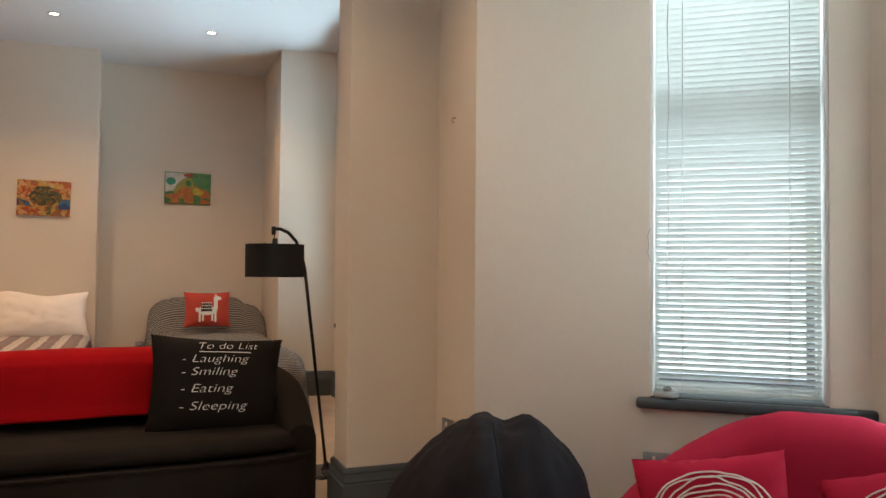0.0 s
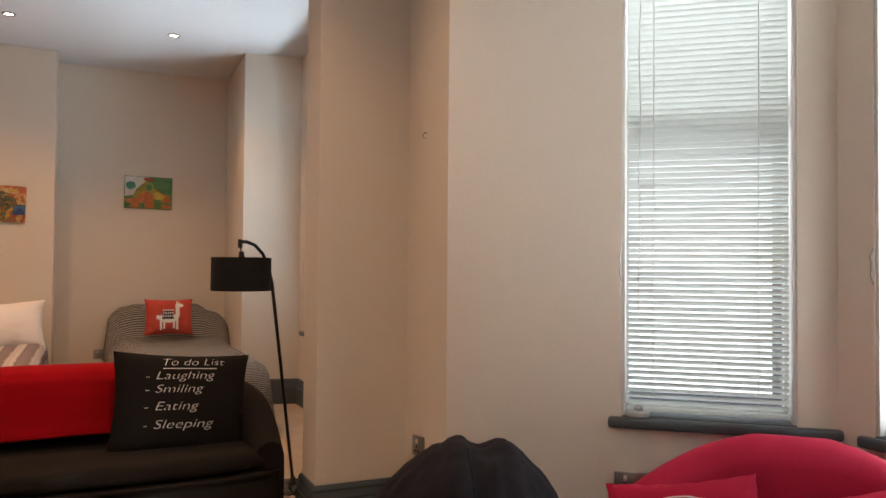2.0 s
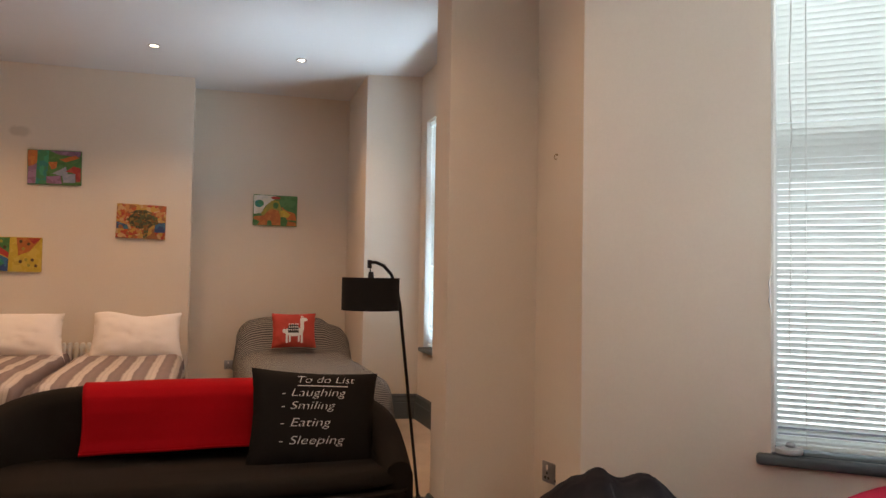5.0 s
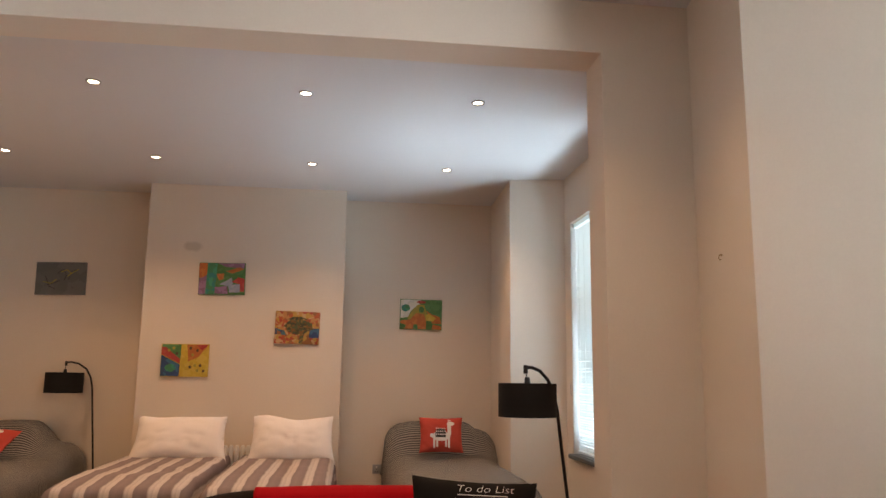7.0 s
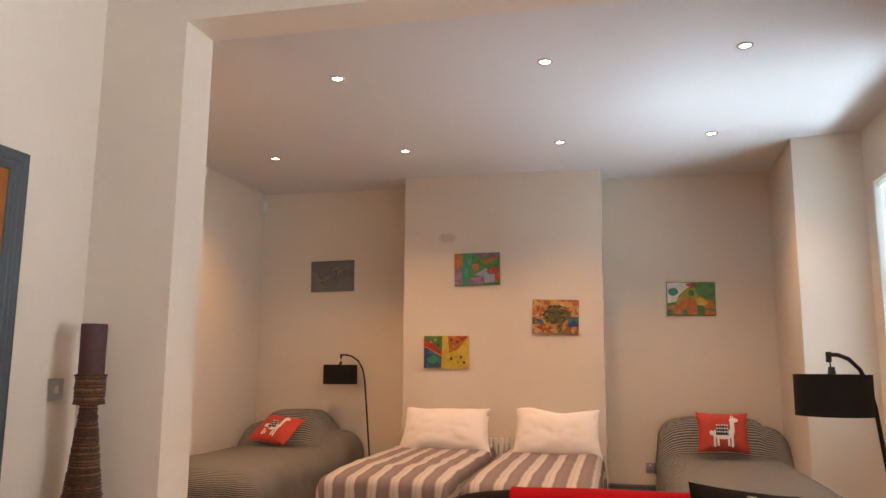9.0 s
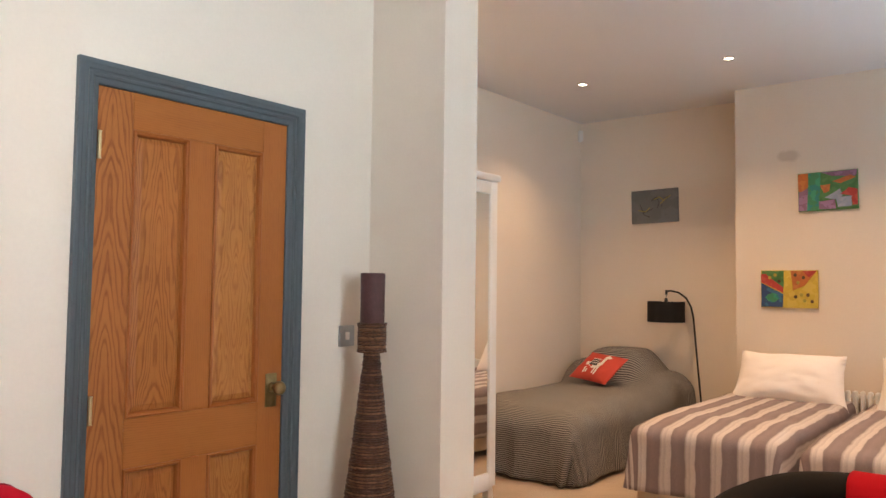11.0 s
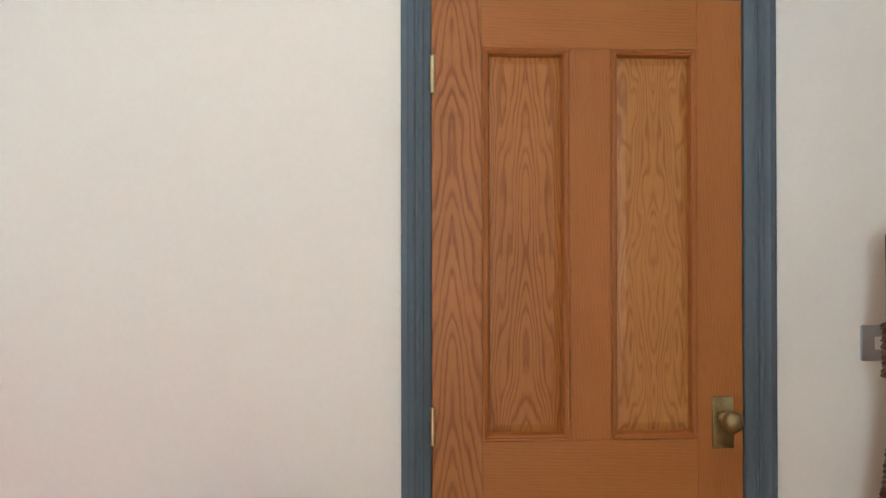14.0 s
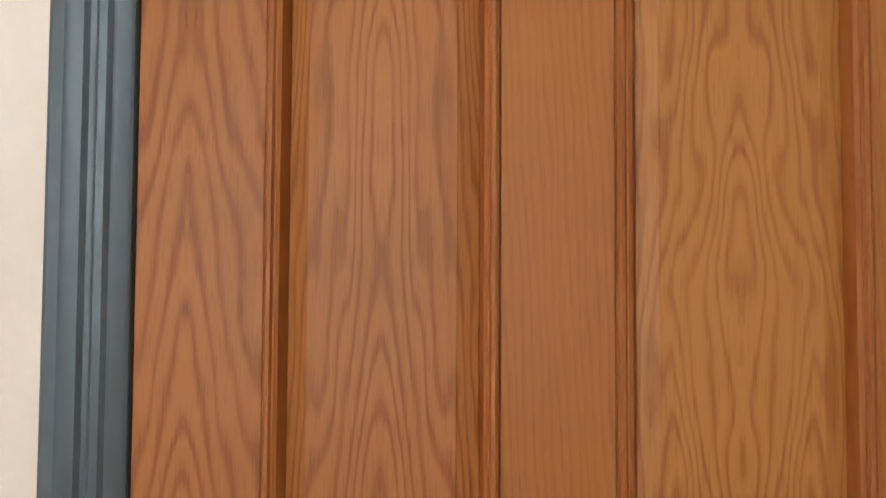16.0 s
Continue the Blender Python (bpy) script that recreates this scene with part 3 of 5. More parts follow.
for y0, y1, z0, z1, veneer in PANELS:
    # raised and fielded panel: flat margin, sloped bevel, flat field
    bm = bmesh.new()
    rings = []
    for ins, x in ((-0.006, -0.016), (0.018, -0.016), (0.019, -0.014), (0.038, -0.0075), (0.0385, -0.0065)):
        rings.append([bm.verts.new((x, y, z)) for y, z in ((y0 + ins, z0 + ins), (y1 - ins, z0 + ins), (y1 - ins, z1 - ins), (y0 + ins, z1 - ins))])
    for a, b in zip(rings, rings[1:]):
        for i in range(4):
            bm.faces.new((a[i], a[(i + 1) % 4], b[(i + 1) % 4], b[i]))
    bm.faces.new(rings[-1])
    back = [bm.verts.new((-0.03, v.co.y, v.co.z)) for v in rings[0]]
    for i in range(4):
        bm.faces.new((rings[0][i], rings[0][(i + 1) % 4], back[(i + 1) % 4], back[i]))
    bm.faces.new(list(reversed(back)))
    yc, zc = (y0 + y1) / 2, (z0 + z1) / 2
    bm.transform(Matrix.Translation((0, -yc, -zc)))
    ob = part("panel", bm, OAK_C if veneer == "A" else OAK_E, door, "raised and fielded oak panel with mirrored grain", True, 8)
    ob.location = (0, yc, zc)
    # mitred bolection beads
    prof = [(0.0, -0.016), (0.0, -0.0012), (0.0012, -0.0012), (0.0012, 0.004), (0.004, 0.0060), (0.007, 0.0050), (0.009, 0.0020), (0.0105, 0.0025), (0.014, 0.0005), (0.017, -0.007), (0.019, -0.016)]
    bm = bmesh.new()
    rings = [[bm.verts.new((x, y, z)) for y, z in ((y0 + i, z0 + i), (y1 - i, z0 + i), (y1 - i, z1 - i), (y0 + i, z1 - i))] for i, x in prof]
    for a, b in zip(rings, rings[1:]):
        for i in range(4):
            bm.faces.new((a[i], a[(i + 1) % 4], b[(i + 1) % 4], b[i]))
    part("panel_moulding", bm, OAK_D, door, "", True, 28)
for z in (1.792, 0.955, 0.25):
    bm = bmesh.new()
    cylinder(bm, 0.0055, 0.0055, z - 0.041, z + 0.041, 14, (0.017, 0.001))
    for dz in (-0.043, -0.0165, 0.0165, 0.043):
        cylinder(bm, 0.0064, 0.0064, z + dz - 0.0015, z + dz + 0.0015, 14, (0.017, 0.001))
    part("hinge", bm, HINGE, door, "brass butt hinge knuckle")
bm = bmesh.new()
box(bm, 0.0, 0.004, 0.6845, 0.7375, 0.888, 1.015, 0.0015)
plate = part("handle_plate", bm, BRASS, door, "aged brass back plate")
bm = bmesh.new()
lathe(bm, [(0.0, 0.066), (0.012, 0.065), (0.021, 0.060), (0.0265, 0.051), (0.0265, 0.044), (0.021, 0.036), (0.012, 0.030), (0.0095, 0.024), (0.010, 0.012), (0.016, 0.009), (0.018, 0.004), (0.018, 0.0)], 28)
bm.transform(pose(0.004, 0.713, 0.962, 0, 90, 0))
part("knob", bm, BRASS, plate, "aged brass oval knob")
for z in (0.899, 1.004):
    bm = bmesh.new()
    cylinder(bm, 0.0035, 0.0035, -0.001, 0.0012, 12)
    bm.transform(pose(0.0045, 0.711, z, 0, 90, 0))
    part("screw", bm, BRASS, plate)

# frame and moulded architrave
bm = bmesh.new()
for y0, y1 in ((-0.045, -0.0015), (0.7645, 0.81)):
    box(bm, -0.148, 0.001, y0, y1, 0, 1.988)
box(bm, -0.148, 0.001, -0.045, 0.81, 1.988, 2.03)
structure("door_frame", bm, GREY, "blue-grey painted door lining", "door frame")
prof = [(0.0, 0.0), (0.0, 0.002), (0.004, 0.007), (0.014, 0.0115), (0.017, 0.013), (0.021, 0.019), (0.028, 0.021), (0.032, 0.017), (0.037, 0.0185), (0.041, 0.025), (0.052, 0.027), (0.057, 0.031), (0.068, 0.032), (0.072, 0.029), (0.072, 0.0)]
bm = bmesh.new()
cols = []
for o, h in prof:
    y0, y1, zt = -0.002 - o, 0.765 + o, 1.989 + o
    cols.append([bm.verts.new((0.0035 + h * 0.70, y, z)) for y, z in ((y0, 0.0), (y0, zt), (y1, zt), (y1, 0.0))])
for a, b in zip(cols, cols[1:]):
    for i in range(3):
        bm.faces.new((a[i], a[i + 1], b[i + 1], b[i]))
tagged(part("trim", bm, GREY, None, "", True, 25), "blue-grey painted moulded door architrave", "architrave", "", "structure")


# ---- small wall fittings ----
def socket_plate(name, label, m, w, h, rockers, plate_mat, category):
    s = thing(name, label, category, m)
    bm = bmesh.new()
    box(bm, -w / 2, w / 2, 0.0, 0.009, -h / 2, h / 2, 0.004)
    part("plate", bm, plate_mat, s)
    for x, z, a, b, mt in rockers:
        bm = bmesh.new()
        box(bm, x - a / 2, x + a / 2, 0.007, 0.0125, z - b / 2, z + b / 2, 0.001)
        part("switch" if b > 0.012 and mt is not DARK else "pin_hole", bm, mt, s)
    return s


socket_plate("light_switch", "brushed steel light switch plate with a pale rocker", pose(0.004, 1.100, 1.143, 0, 0, -90), 0.088, 0.088, [(0, 0, 0.022, 0.032, LINEN)], STEEL, "light switch")
SOCK = [(-0.036, 0.020, 0.011, 0.018, LINEN), (0.036, 0.020, 0.011, 0.018, LINEN)] + [(x + dx, dz, 0.008, 0.010, DARK) for x in (-0.036, 0.036) for dx, dz in ((0, -0.002), (-0.011, -0.022), (0.011, -0.022))]
socket_plate("wall_socket", "brushed steel double wall socket with white switches", pose(2.545, Y_ALC, 0.365, 0, 0, 180), 0.146, 0.086, SOCK, STEEL, "wall socket")
socket_plate("wall_socket", "brushed steel double wall socket beside the beanbag", pose(3.708, 0.875, 0.43, 0, 0, 101), 0.146, 0.086, SOCK, STEEL, "wall socket")
dn = (A1 - B1).normalized()
sp = B1 + dn * 0.64
socket_plate("wall_socket", "brushed steel double wall socket below the bay window sill", pose(sp.x, sp.y, 0.44, 0, 0, math.degrees(math.atan2(dn.y, dn.x))), 0.146, 0.086, SOCK, STEEL, "wall socket")
bm = bmesh.new()
tube(bm, [(0, 0, 0.018), (0, 0.012, 0.020), (0, 0.022, 0.012), (0, 0.024, 0.0), (0, 0.016, -0.010), (0, 0.006, -0.006)], 0.0028, 8)
cylinder(bm, 0.006, 0.006, 0.014, 0.022, 12)
bm.transform(pose(3.701, 0.862, 1.745, 0, 0, 101) @ Matrix.Diagonal((0.6, 0.6, 0.75, 1)))
tagged(part("wall_hook", bm, BRASS), "small brass hook screwed into the wall", "hook")
det = thing("alarm_sensor", "white plastic alarm sensor in the upper wall corner", "alarm sensor", pose(-1.315, 5.595, 2.90, 0, 0, -45))
bm = bmesh.new()
box(bm, -0.032, 0.032, -0.045, 0.0, -0.06, 0.05, 0.010, 3)
part("housing", bm, WHITE, det)
bm = bmesh.new()
box(bm, -0.022, 0.022, -0.050, -0.043, -0.045, 0.005, 0.004)
part("lens", bm, CHALK, det)


# ---- cushions ----
def puff(u, v, p=2.6):
    return (max(0.0, 1 - abs(u) ** p) * max(0.0, 1 - abs(v) ** p)) ** 0.5


def cushion_mesh(w, h, t, seed, n=26, crease=0.006, pinch=0.07, slump=0.0):
    """A stuffed square cushion in the x-z plane, front towards -y, with pinched sides and pointed corners."""
    bm = bmesh.new()

    def at(u, v, side):
        x = w / 2 * u * (1 - pinch * (1 - v * v)) * (1 - slump * v)
        z = h / 2 * v * (1 - pinch * (1 - u * u))
        f = puff(u, v)
        k = noise.noise(Vector((u * 2.3 + seed, v * 2.3, side * 3.1 + seed))) * crease * (0.3 + f)
        k += 0.5 * crease * noise.noise(Vector((u * 6 + seed, v * 6, side)))
        if slump:
            # loose cotton: sagging top edge and folds that run down to the corners
            z -= 0.022 * (v + 1) * (0.5 + noise.noise(Vector((u * 1.3 + seed, 2.0, seed))))
            k += 0.005 * f * abs(noise.noise(Vector((u * 3.5 + 0.8 * v + seed, v * 2 - u, seed + side)))) * 2
        return (x + k, side * t / 2 * f + k * 1.4, z + k)
    for side in (-1, 1):
        grid(bm, lambda a, b: at(2 * a - 1, 2 * b - 1, side), n, n)
    bmesh.ops.remove_doubles(bm, verts=bm.verts, dist=0.0008)
    return bm


def cushion(name, label, m, w, h, t, mat, seed, group="", category="cushion", crease=0.006, slump=0.0):
    c = thing(name, label, category, m, group)
    part("cover", cushion_mesh(w, h, t, seed, crease=crease, slump=slump), mat, c)
    return c


def on_front(bm, w, h, t, lift=0.003):
    """Lay flat shapes (x, z) on the front of a cushion of that size."""
    for v in bm.verts:
        u, q = 2 * v.co.x / w, 2 * v.co.z / h
        v.co.y = -t / 2 * puff(max(-1, min(1, u)), max(-1, min(1, q))) - lift + v.co.y


# ---- beds ----
def draped(bm, x0, x1, y0, y1, top, hem, seed, hump=0.0, hump_y=0.0, r=0.07, sag=0.0, n=72, spread=0.035, side=(0.5, 0.9, 0.5, 0.9)):
    """Bed cover: a sheet over the mattress that hangs down both sides and the foot (y0), with soft folds."""
    d = (top - hem) - r + r * math.pi / 2
    xi, wi, yi = x0 + r, x1 - x0 - 2 * r, y0 + r
    L0, L1 = wi + 2 * d, (y1 - yi) + d
    lay = bm.loops.layers.uv.new("UVMap")
    store = {}

    def at(a, b):
        sx, sy = a * L0 - d, b * L1 - d
        px, py = min(max(sx, 0), wi), max(sy, 0)
        ox, oy = sx - px, sy - py
        h = max(abs(ox), abs(oy))
        both = min(abs(ox), abs(oy))
        z = top
        xx, yy = xi + px, yi + py
        if hump:
            cx = (xx - (x0 + x1) / 2) / ((x1 - x0) / 2)
            k = min(max((yy - hump_y) / 0.30, 0), 1)
            flat, end = side[:2] if cx < 0 else side[2:]
            c = min(max((end - abs(cx)) / (end - flat), 0), 1)
            z += hump * (k * k * (3 - 2 * k)) * (c * c * (3 - 2 * c)) * (1 - 0.10 * cx * cx)
        z -= sag * (1 - min(1, max(0, (yy - y0) / 0.5))) ** 2
        if h > 0:
            ang = min(h / r, math.pi / 2)
            outw = r * math.sin(ang)
            drop = r * (1 - math.cos(ang)) + max(0, h - r * math.pi / 2)
            sx_, sy_ = (ox / max(h, 1e-6), oy / max(h, 1e-6))
            ln = math.hypot(sx_, sy_) or 1
            run = sx if abs(oy) > abs(ox) else sy
            wave = spread * (h / d) * (0.5 + 0.8 * noise.noise(Vector((run * 5.5, seed, 0))) + 0.35 * noise.noise(Vector((run * 13, seed + 4, h * 2)))) + 0.05 * both / d
            xx += (sx_ / ln) * (outw + wave)
            yy += (sy_ / ln) * (outw + wave)
            z -= drop * (0.97 + 0.03 * noise.noise(Vector((run * 3, seed, 1))))
        z += 0.010 * noise.noise(Vector((sx * 4, sy * 4, seed))) + 0.003 * noise.noise(Vector((sx * 11, sy * 11, seed)))
        store[(round(a * n), round(b * n))] = (sx, sy)
        return (xx, yy, max(z, 0.012))
    vs = grid(bm, at, n, n)
    idx = {}
    for i, col in enumerate(vs):
        for j, v in enumerate(col):
            idx[v] = store[(i, j)]
    for f in bm.faces:
        for lp in f.loops:
            lp[lay].uv = idx[lp.vert]


def bed(label, x0, x1, y0, y1, top, cover_mat, hem, seed, group, hump=0.0, hump_y=0.0, cover_label="", sag=0.0, r=0.07, spread=0.035, side=(0.5, 0.9, 0.5, 0.9)):
    b = thing("bed", label, "bed", Matrix.Identity(4), group)
    bm = bmesh.new()
    box(bm, x0 + 0.03, x1 - 0.03, y0 + 0.04, y1, 0.05, 0.33, 0.015)
    part("divan_base", bm, DIVAN, b, "cream divan base")
    bm = bmesh.new()
    box(bm, x0 + 0.035, x1 - 0.035, y0 + 0.05, y1, 0.335, top - 0.025 - sag, 0.07, 3)
    part("mattress", bm, LINEN, b)
    for x in (x0 + 0.08, x1 - 0.08):
        for y in (y0 + 0.1, y1 - 0.1):
            bm = bmesh.new()
            cylinder(bm, 0.022, 0.026, 0.0, 0.051, 14, (x, y))
            part("leg", bm, DARK, b)
    bm = bmesh.new()
    draped(bm, x0, x1, y0, y1, top, hem, seed, hump, hump_y, sag=sag, r=r, spread=spread, side=side)
    c = part("cover", bm, cover_mat, b, cover_label)
    md = c.modifiers.new("thickness", "SOLIDIFY")
    md.thickness, md.offset = 0.006, -1
    return b


bed("single bed with a grey and white striped cover, beside its twin", 0.30, 1.19, 3.22, 5.17, 0.555, STRIPE, 0.16, 1.0, "striped twin beds", cover_label="grey and white striped woven cover", sag=0.035)
bed("single bed with a grey and white striped cover, beside its twin", 1.27, 2.11, 3.22, 5.17, 0.545, STRIPE, 0.16, 5.0, "striped twin beds", cover_label="grey and white striped woven cover", sag=0.035)
bed("single bed under a fine grey rippled throw, in the alcove", -1.29, -0.22, 3.46, 5.58, 0.52, RIPPLE, 0.012, 9.0, "grey covered beds", 0.30, 5.02, "fine black and white rippled cotton throw", sag=0.04, r=0.19, spread=0.085, side=(0.40, 1.05, 0.20, 0.95))
bed("single bed under a fine grey rippled throw, beside the window", 2.59, 3.62, 3.34, 5.58, 0.52, RIPPLE, 0.02, 13.0, "grey covered beds", 0.31, 5.12, "fine black and white rippled cotton throw", sag=0.05, r=0.17, spread=0.08, side=(0.62, 1.10, 0.48, 1.15))
cushion("pillow", "plump white pillow leaning on the striped bed", pose(0.775, 4.985, 0.70, -28, 0, 0), 0.80, 0.46, 0.27, LINEN, 2.0, "white pillows", "pillow", 0.006, 0.055)
cushion("pillow", "plump white pillow leaning on the striped bed", pose(1.735, 4.985, 0.70, -26, 0, 0), 0.74, 0.47, 0.27, LINEN, 7.3, "white pillows", "pillow", 0.007, 0.045)


def motif_cushion(m, w, h, t, seed, label):
    c = cushion("cushion", label, m, w, h, t, CORAL, seed, "coral cushions")
    bm = bmesh.new()

    def blob(x0, x1, z0, z1):
        k = 6
        grid(bm, lambda a, b: (x0 + (x1 - x0) * a, 0, z0 + (z1 - z0) * b), k, k)
    def fan(cx, cz, rx, rz, k=16):
        mid = bm.verts.new((cx, 0, cz))
        rim = [bm.verts.new((cx + rx * math.cos(2 * math.pi * i / k), 0, cz + rz * math.sin(2 * math.pi * i / k))) for i in range(k)]
        for i in range(k):
            bm.faces.new((mid, rim[i], rim[(i + 1) % k]))
    fan(-0.005, -0.02, 0.085, 0.042)
    for x0, x1, z0, z1 in ((-0.078, -0.060, -0.120, -0.03), (-0.050, -0.034, -0.112, -0.04), (0.030, 0.046, -0.112, -0.04), (0.056, 0.074, -0.120, -0.03), (0.052, 0.086, -0.01, 0.085), (0.060, 0.068, 0.10, 0.130), (0.074, 0.082, 0.10, 0.128)):
        blob(x0, x1, z0, z1)
    fan(0.084, 0.092, 0.036, 0.019)
    fan(-0.092, -0.012, 0.014, 0.020)
    on_front(bm, w, h, t, 0.004)
    part("print", bm, CHALK, c, "white printed motif of plain shapes")
    bm = bmesh.new()
    grid(bm, lambda a, b: (-0.058 + 0.095 * a, 0, -0.030 + (0.062 + 0.018 * math.sin(a * math.pi)) * b), 6, 6)
    on_front(bm, w, h, t, 0.007)
    part("print_patch", bm, DARK, c, "dark patterned patch")
    bm = bmesh.new()
    for i in range(5):
        for j in range(3):
            x, z = -0.052 + i * 0.019, -0.010 + j * 0.026
            grid(bm, lambda a, b: (x + 0.010 * a, 0, z + 0.012 * b), 1, 1)
    on_front(bm, w, h, t, 0.009)
    part("print_dots", bm, LINEN, c)
    return c


motif_cushion(pose(3.065, 5.02, 0.735, -14, 0, 0), 0.40, 0.32, 0.11, 3.0, "coral red cushion with a white printed motif on the grey bed")
motif_cushion(pose(-0.785, 4.92, 0.668, -52, 3, -20), 0.46, 0.34, 0.11, 4.0, "coral red cushion with a white printed motif, lying askew")


# ---- pictures on the bedroom wall ----
def canvas(label, x0, x1, z0, z1, wall_y, mat, tilt=0.0):
    c = thing("painting", label, "painting", pose((x0 + x1) / 2, wall_y, (z0 + z1) / 2, 0, tilt, 0), "abstract canvases")
    w, h = x1 - x0, z1 - z0
    bm = bmesh.new()
    box(bm, -w / 2, w / 2, -0.018, 0.0, -h / 2, h / 2, 0.002)
    part("canvas", bm, mat, c)
    return c


def patches(c, shapes, lift=0.0195):
    """Flat painted fields on a canvas: name, colour and corner points (x, z)."""
    for i, (nm, mat, pts) in enumerate(shapes):
        bm = bmesh.new()
        a = [bm.verts.new((x, -lift - 0.0007 * i, z)) for x, z in pts]
        b = [bm.verts.new((x, -lift + 0.0012 - 0.0007 * i, z)) for x, z in pts]
        bm.faces.new(a), bm.faces.new(list(reversed(b)))
        for k in range(len(pts)):
            bm.faces.new((a[k], a[(k + 1) % len(pts)], b[(k + 1) % len(pts)], b[k]))
        part("painted_field", bm, mat, c, nm, False)


G1, OR, YE, RE, BL, TE, PU, WH = (0.075, 0.22, 0.06), (0.50, 0.16, 0.04), (0.60, 0.44, 0.05), (0.42, 0.045, 0.035), (0.035, 0.075, 0.17), (0.05, 0.25, 0.12), (0.25, 0.14, 0.24), (0.70, 0.70, 0.62)
BRUSH = {k: daubs("paint_" + k, v, 26, s) for s, (k, v) in enumerate({
    "green": [G1, (0.09, 0.25, 0.08), (0.06, 0.20, 0.06)], "orange": [OR, (0.54, 0.20, 0.05), (0.46, 0.14, 0.04)], "yellow": [YE, (0.64, 0.48, 0.08), (0.56, 0.40, 0.05)],
    "red": [RE, (0.46, 0.08, 0.05), (0.38, 0.04, 0.04)], "blue": [BL, (0.05, 0.16, 0.30), (0.03, 0.07, 0.20)], "white": [WH, (0.72, 0.72, 0.70), (0.62, 0.64, 0.60)], "teal": [TE, (0.05, 0.34, 0.20), (0.03, 0.24, 0.22)], "olive": [(0.36, 0.32, 0.05), (0.32, 0.30, 0.06), (0.40, 0.34, 0.05)], "umber": [(0.09, 0.06, 0.03), (0.12, 0.07, 0.03), (0.07, 0.06, 0.03)], "sky": [(0.32, 0.37, 0.47), (0.28, 0.34, 0.45), (0.36, 0.40, 0.50)], "mauve": [PU, (0.34, 0.20, 0.36), (0.26, 0.14, 0.24)]}.items())}


def oval(cx, cz, rx, rz, n=14):
    return [(cx + rx * math.cos(2 * math.pi * i / n) * (1 + 0.1 * math.sin(3.1 * i)), cz + rz * math.sin(2 * math.pi * i / n)) for i in range(n)]


def wavy(pts, seed, amount=0.004):
    """Hand-painted outline: each side broken into short uneven strokes."""
    out = []
    for i, (p, q) in enumerate(zip(pts, pts[1:] + pts[:1])):
        for k in range(3):
            x, z = p[0] + (q[0] - p[0]) * k / 3, p[1] + (q[1] - p[1]) * k / 3
            out.append((x + amount * noise.noise(Vector((x * 40, z * 40, seed))), z + amount * noise.noise(Vector((x * 40, z * 40, seed + 9)))))
    return out


def field_of(colour, pts, seed=1.0):
    return (colour + " painted field", BRUSH[colour], wavy(pts, seed))


c = canvas("abstract canvas in green, orange and yellow patches", 2.706, 3.131, 1.723, 2.027, Y_ALC, BRUSH["green"], 0.6)
patches(c, [field_of("white", [(-0.208, -0.04), (-0.208, 0.146), (0.0, 0.146), (-0.01, 0.11), (-0.10, 0.04), (-0.13, -0.03)]),
            field_of("olive", [(-0.14, -0.04), (-0.08, 0.06), (-0.03, 0.10), (0.03, 0.10), (0.055, 0.03), (0.055, -0.06), (-0.11, -0.06)]),
            field_of("orange", [(-0.207, -0.145), (-0.207, -0.07), (-0.11, -0.05), (-0.05, 0.015), (0.03, 0.005), (0.05, -0.06), (0.055, -0.145)]),
            field_of("orange", [(0.055, 0.04), (0.12, 0.0), (0.19, -0.02), (0.207, -0.09), (0.12, -0.09), (0.08, -0.03)]),
            field_of("yellow", [(0.05, 0.0), (0.08, 0.01), (0.15, -0.035), (0.125, -0.068), (0.055, -0.06)]),
            ("green painted field", BRUSH["teal"], wavy(oval(-0.157, 0.063, 0.044, 0.036), 2.0)), ("green painted field", BRUSH["green"], wavy(oval(0.003, 0.05, 0.027, 0.03), 3.0)),
            ("red painted field", BRUSH["red"], wavy(oval(0.0, 0.126, 0.046, 0.016), 4.0)), field_of("green", [(-0.207, -0.145), (-0.207, -0.09), (-0.15, -0.11), (-0.17, -0.145)]),
            field_of("green", [(-0.08, -0.145), (-0.07, -0.10), (-0.04, -0.10), (-0.03, -0.145)]), field_of("orange", [(0.11, -0.145), (0.12, -0.10), (0.20, -0.11), (0.207, -0.145)])])
flame = daubs("paint_flame", [(0.50, 0.24, 0.08), (0.45, 0.10, 0.03), (0.50, 0.30, 0.06), (0.55, 0.36, 0.18), (0.40, 0.06, 0.03), (0.30, 0.12, 0.04)], 34, 11.0)
tree = daubs("paint_umber", [(0.08, 0.075, 0.03), (0.05, 0.06, 0.035), (0.22, 0.10, 0.03), (0.09, 0.11, 0.05), (0.26, 0.17, 0.05)], 55, 3.0)
c = canvas("abstract canvas in flame orange over blue, with dark tree strokes", 1.516, 1.927, 1.542, 1.845, Y_BREAST, flame, 1.2)
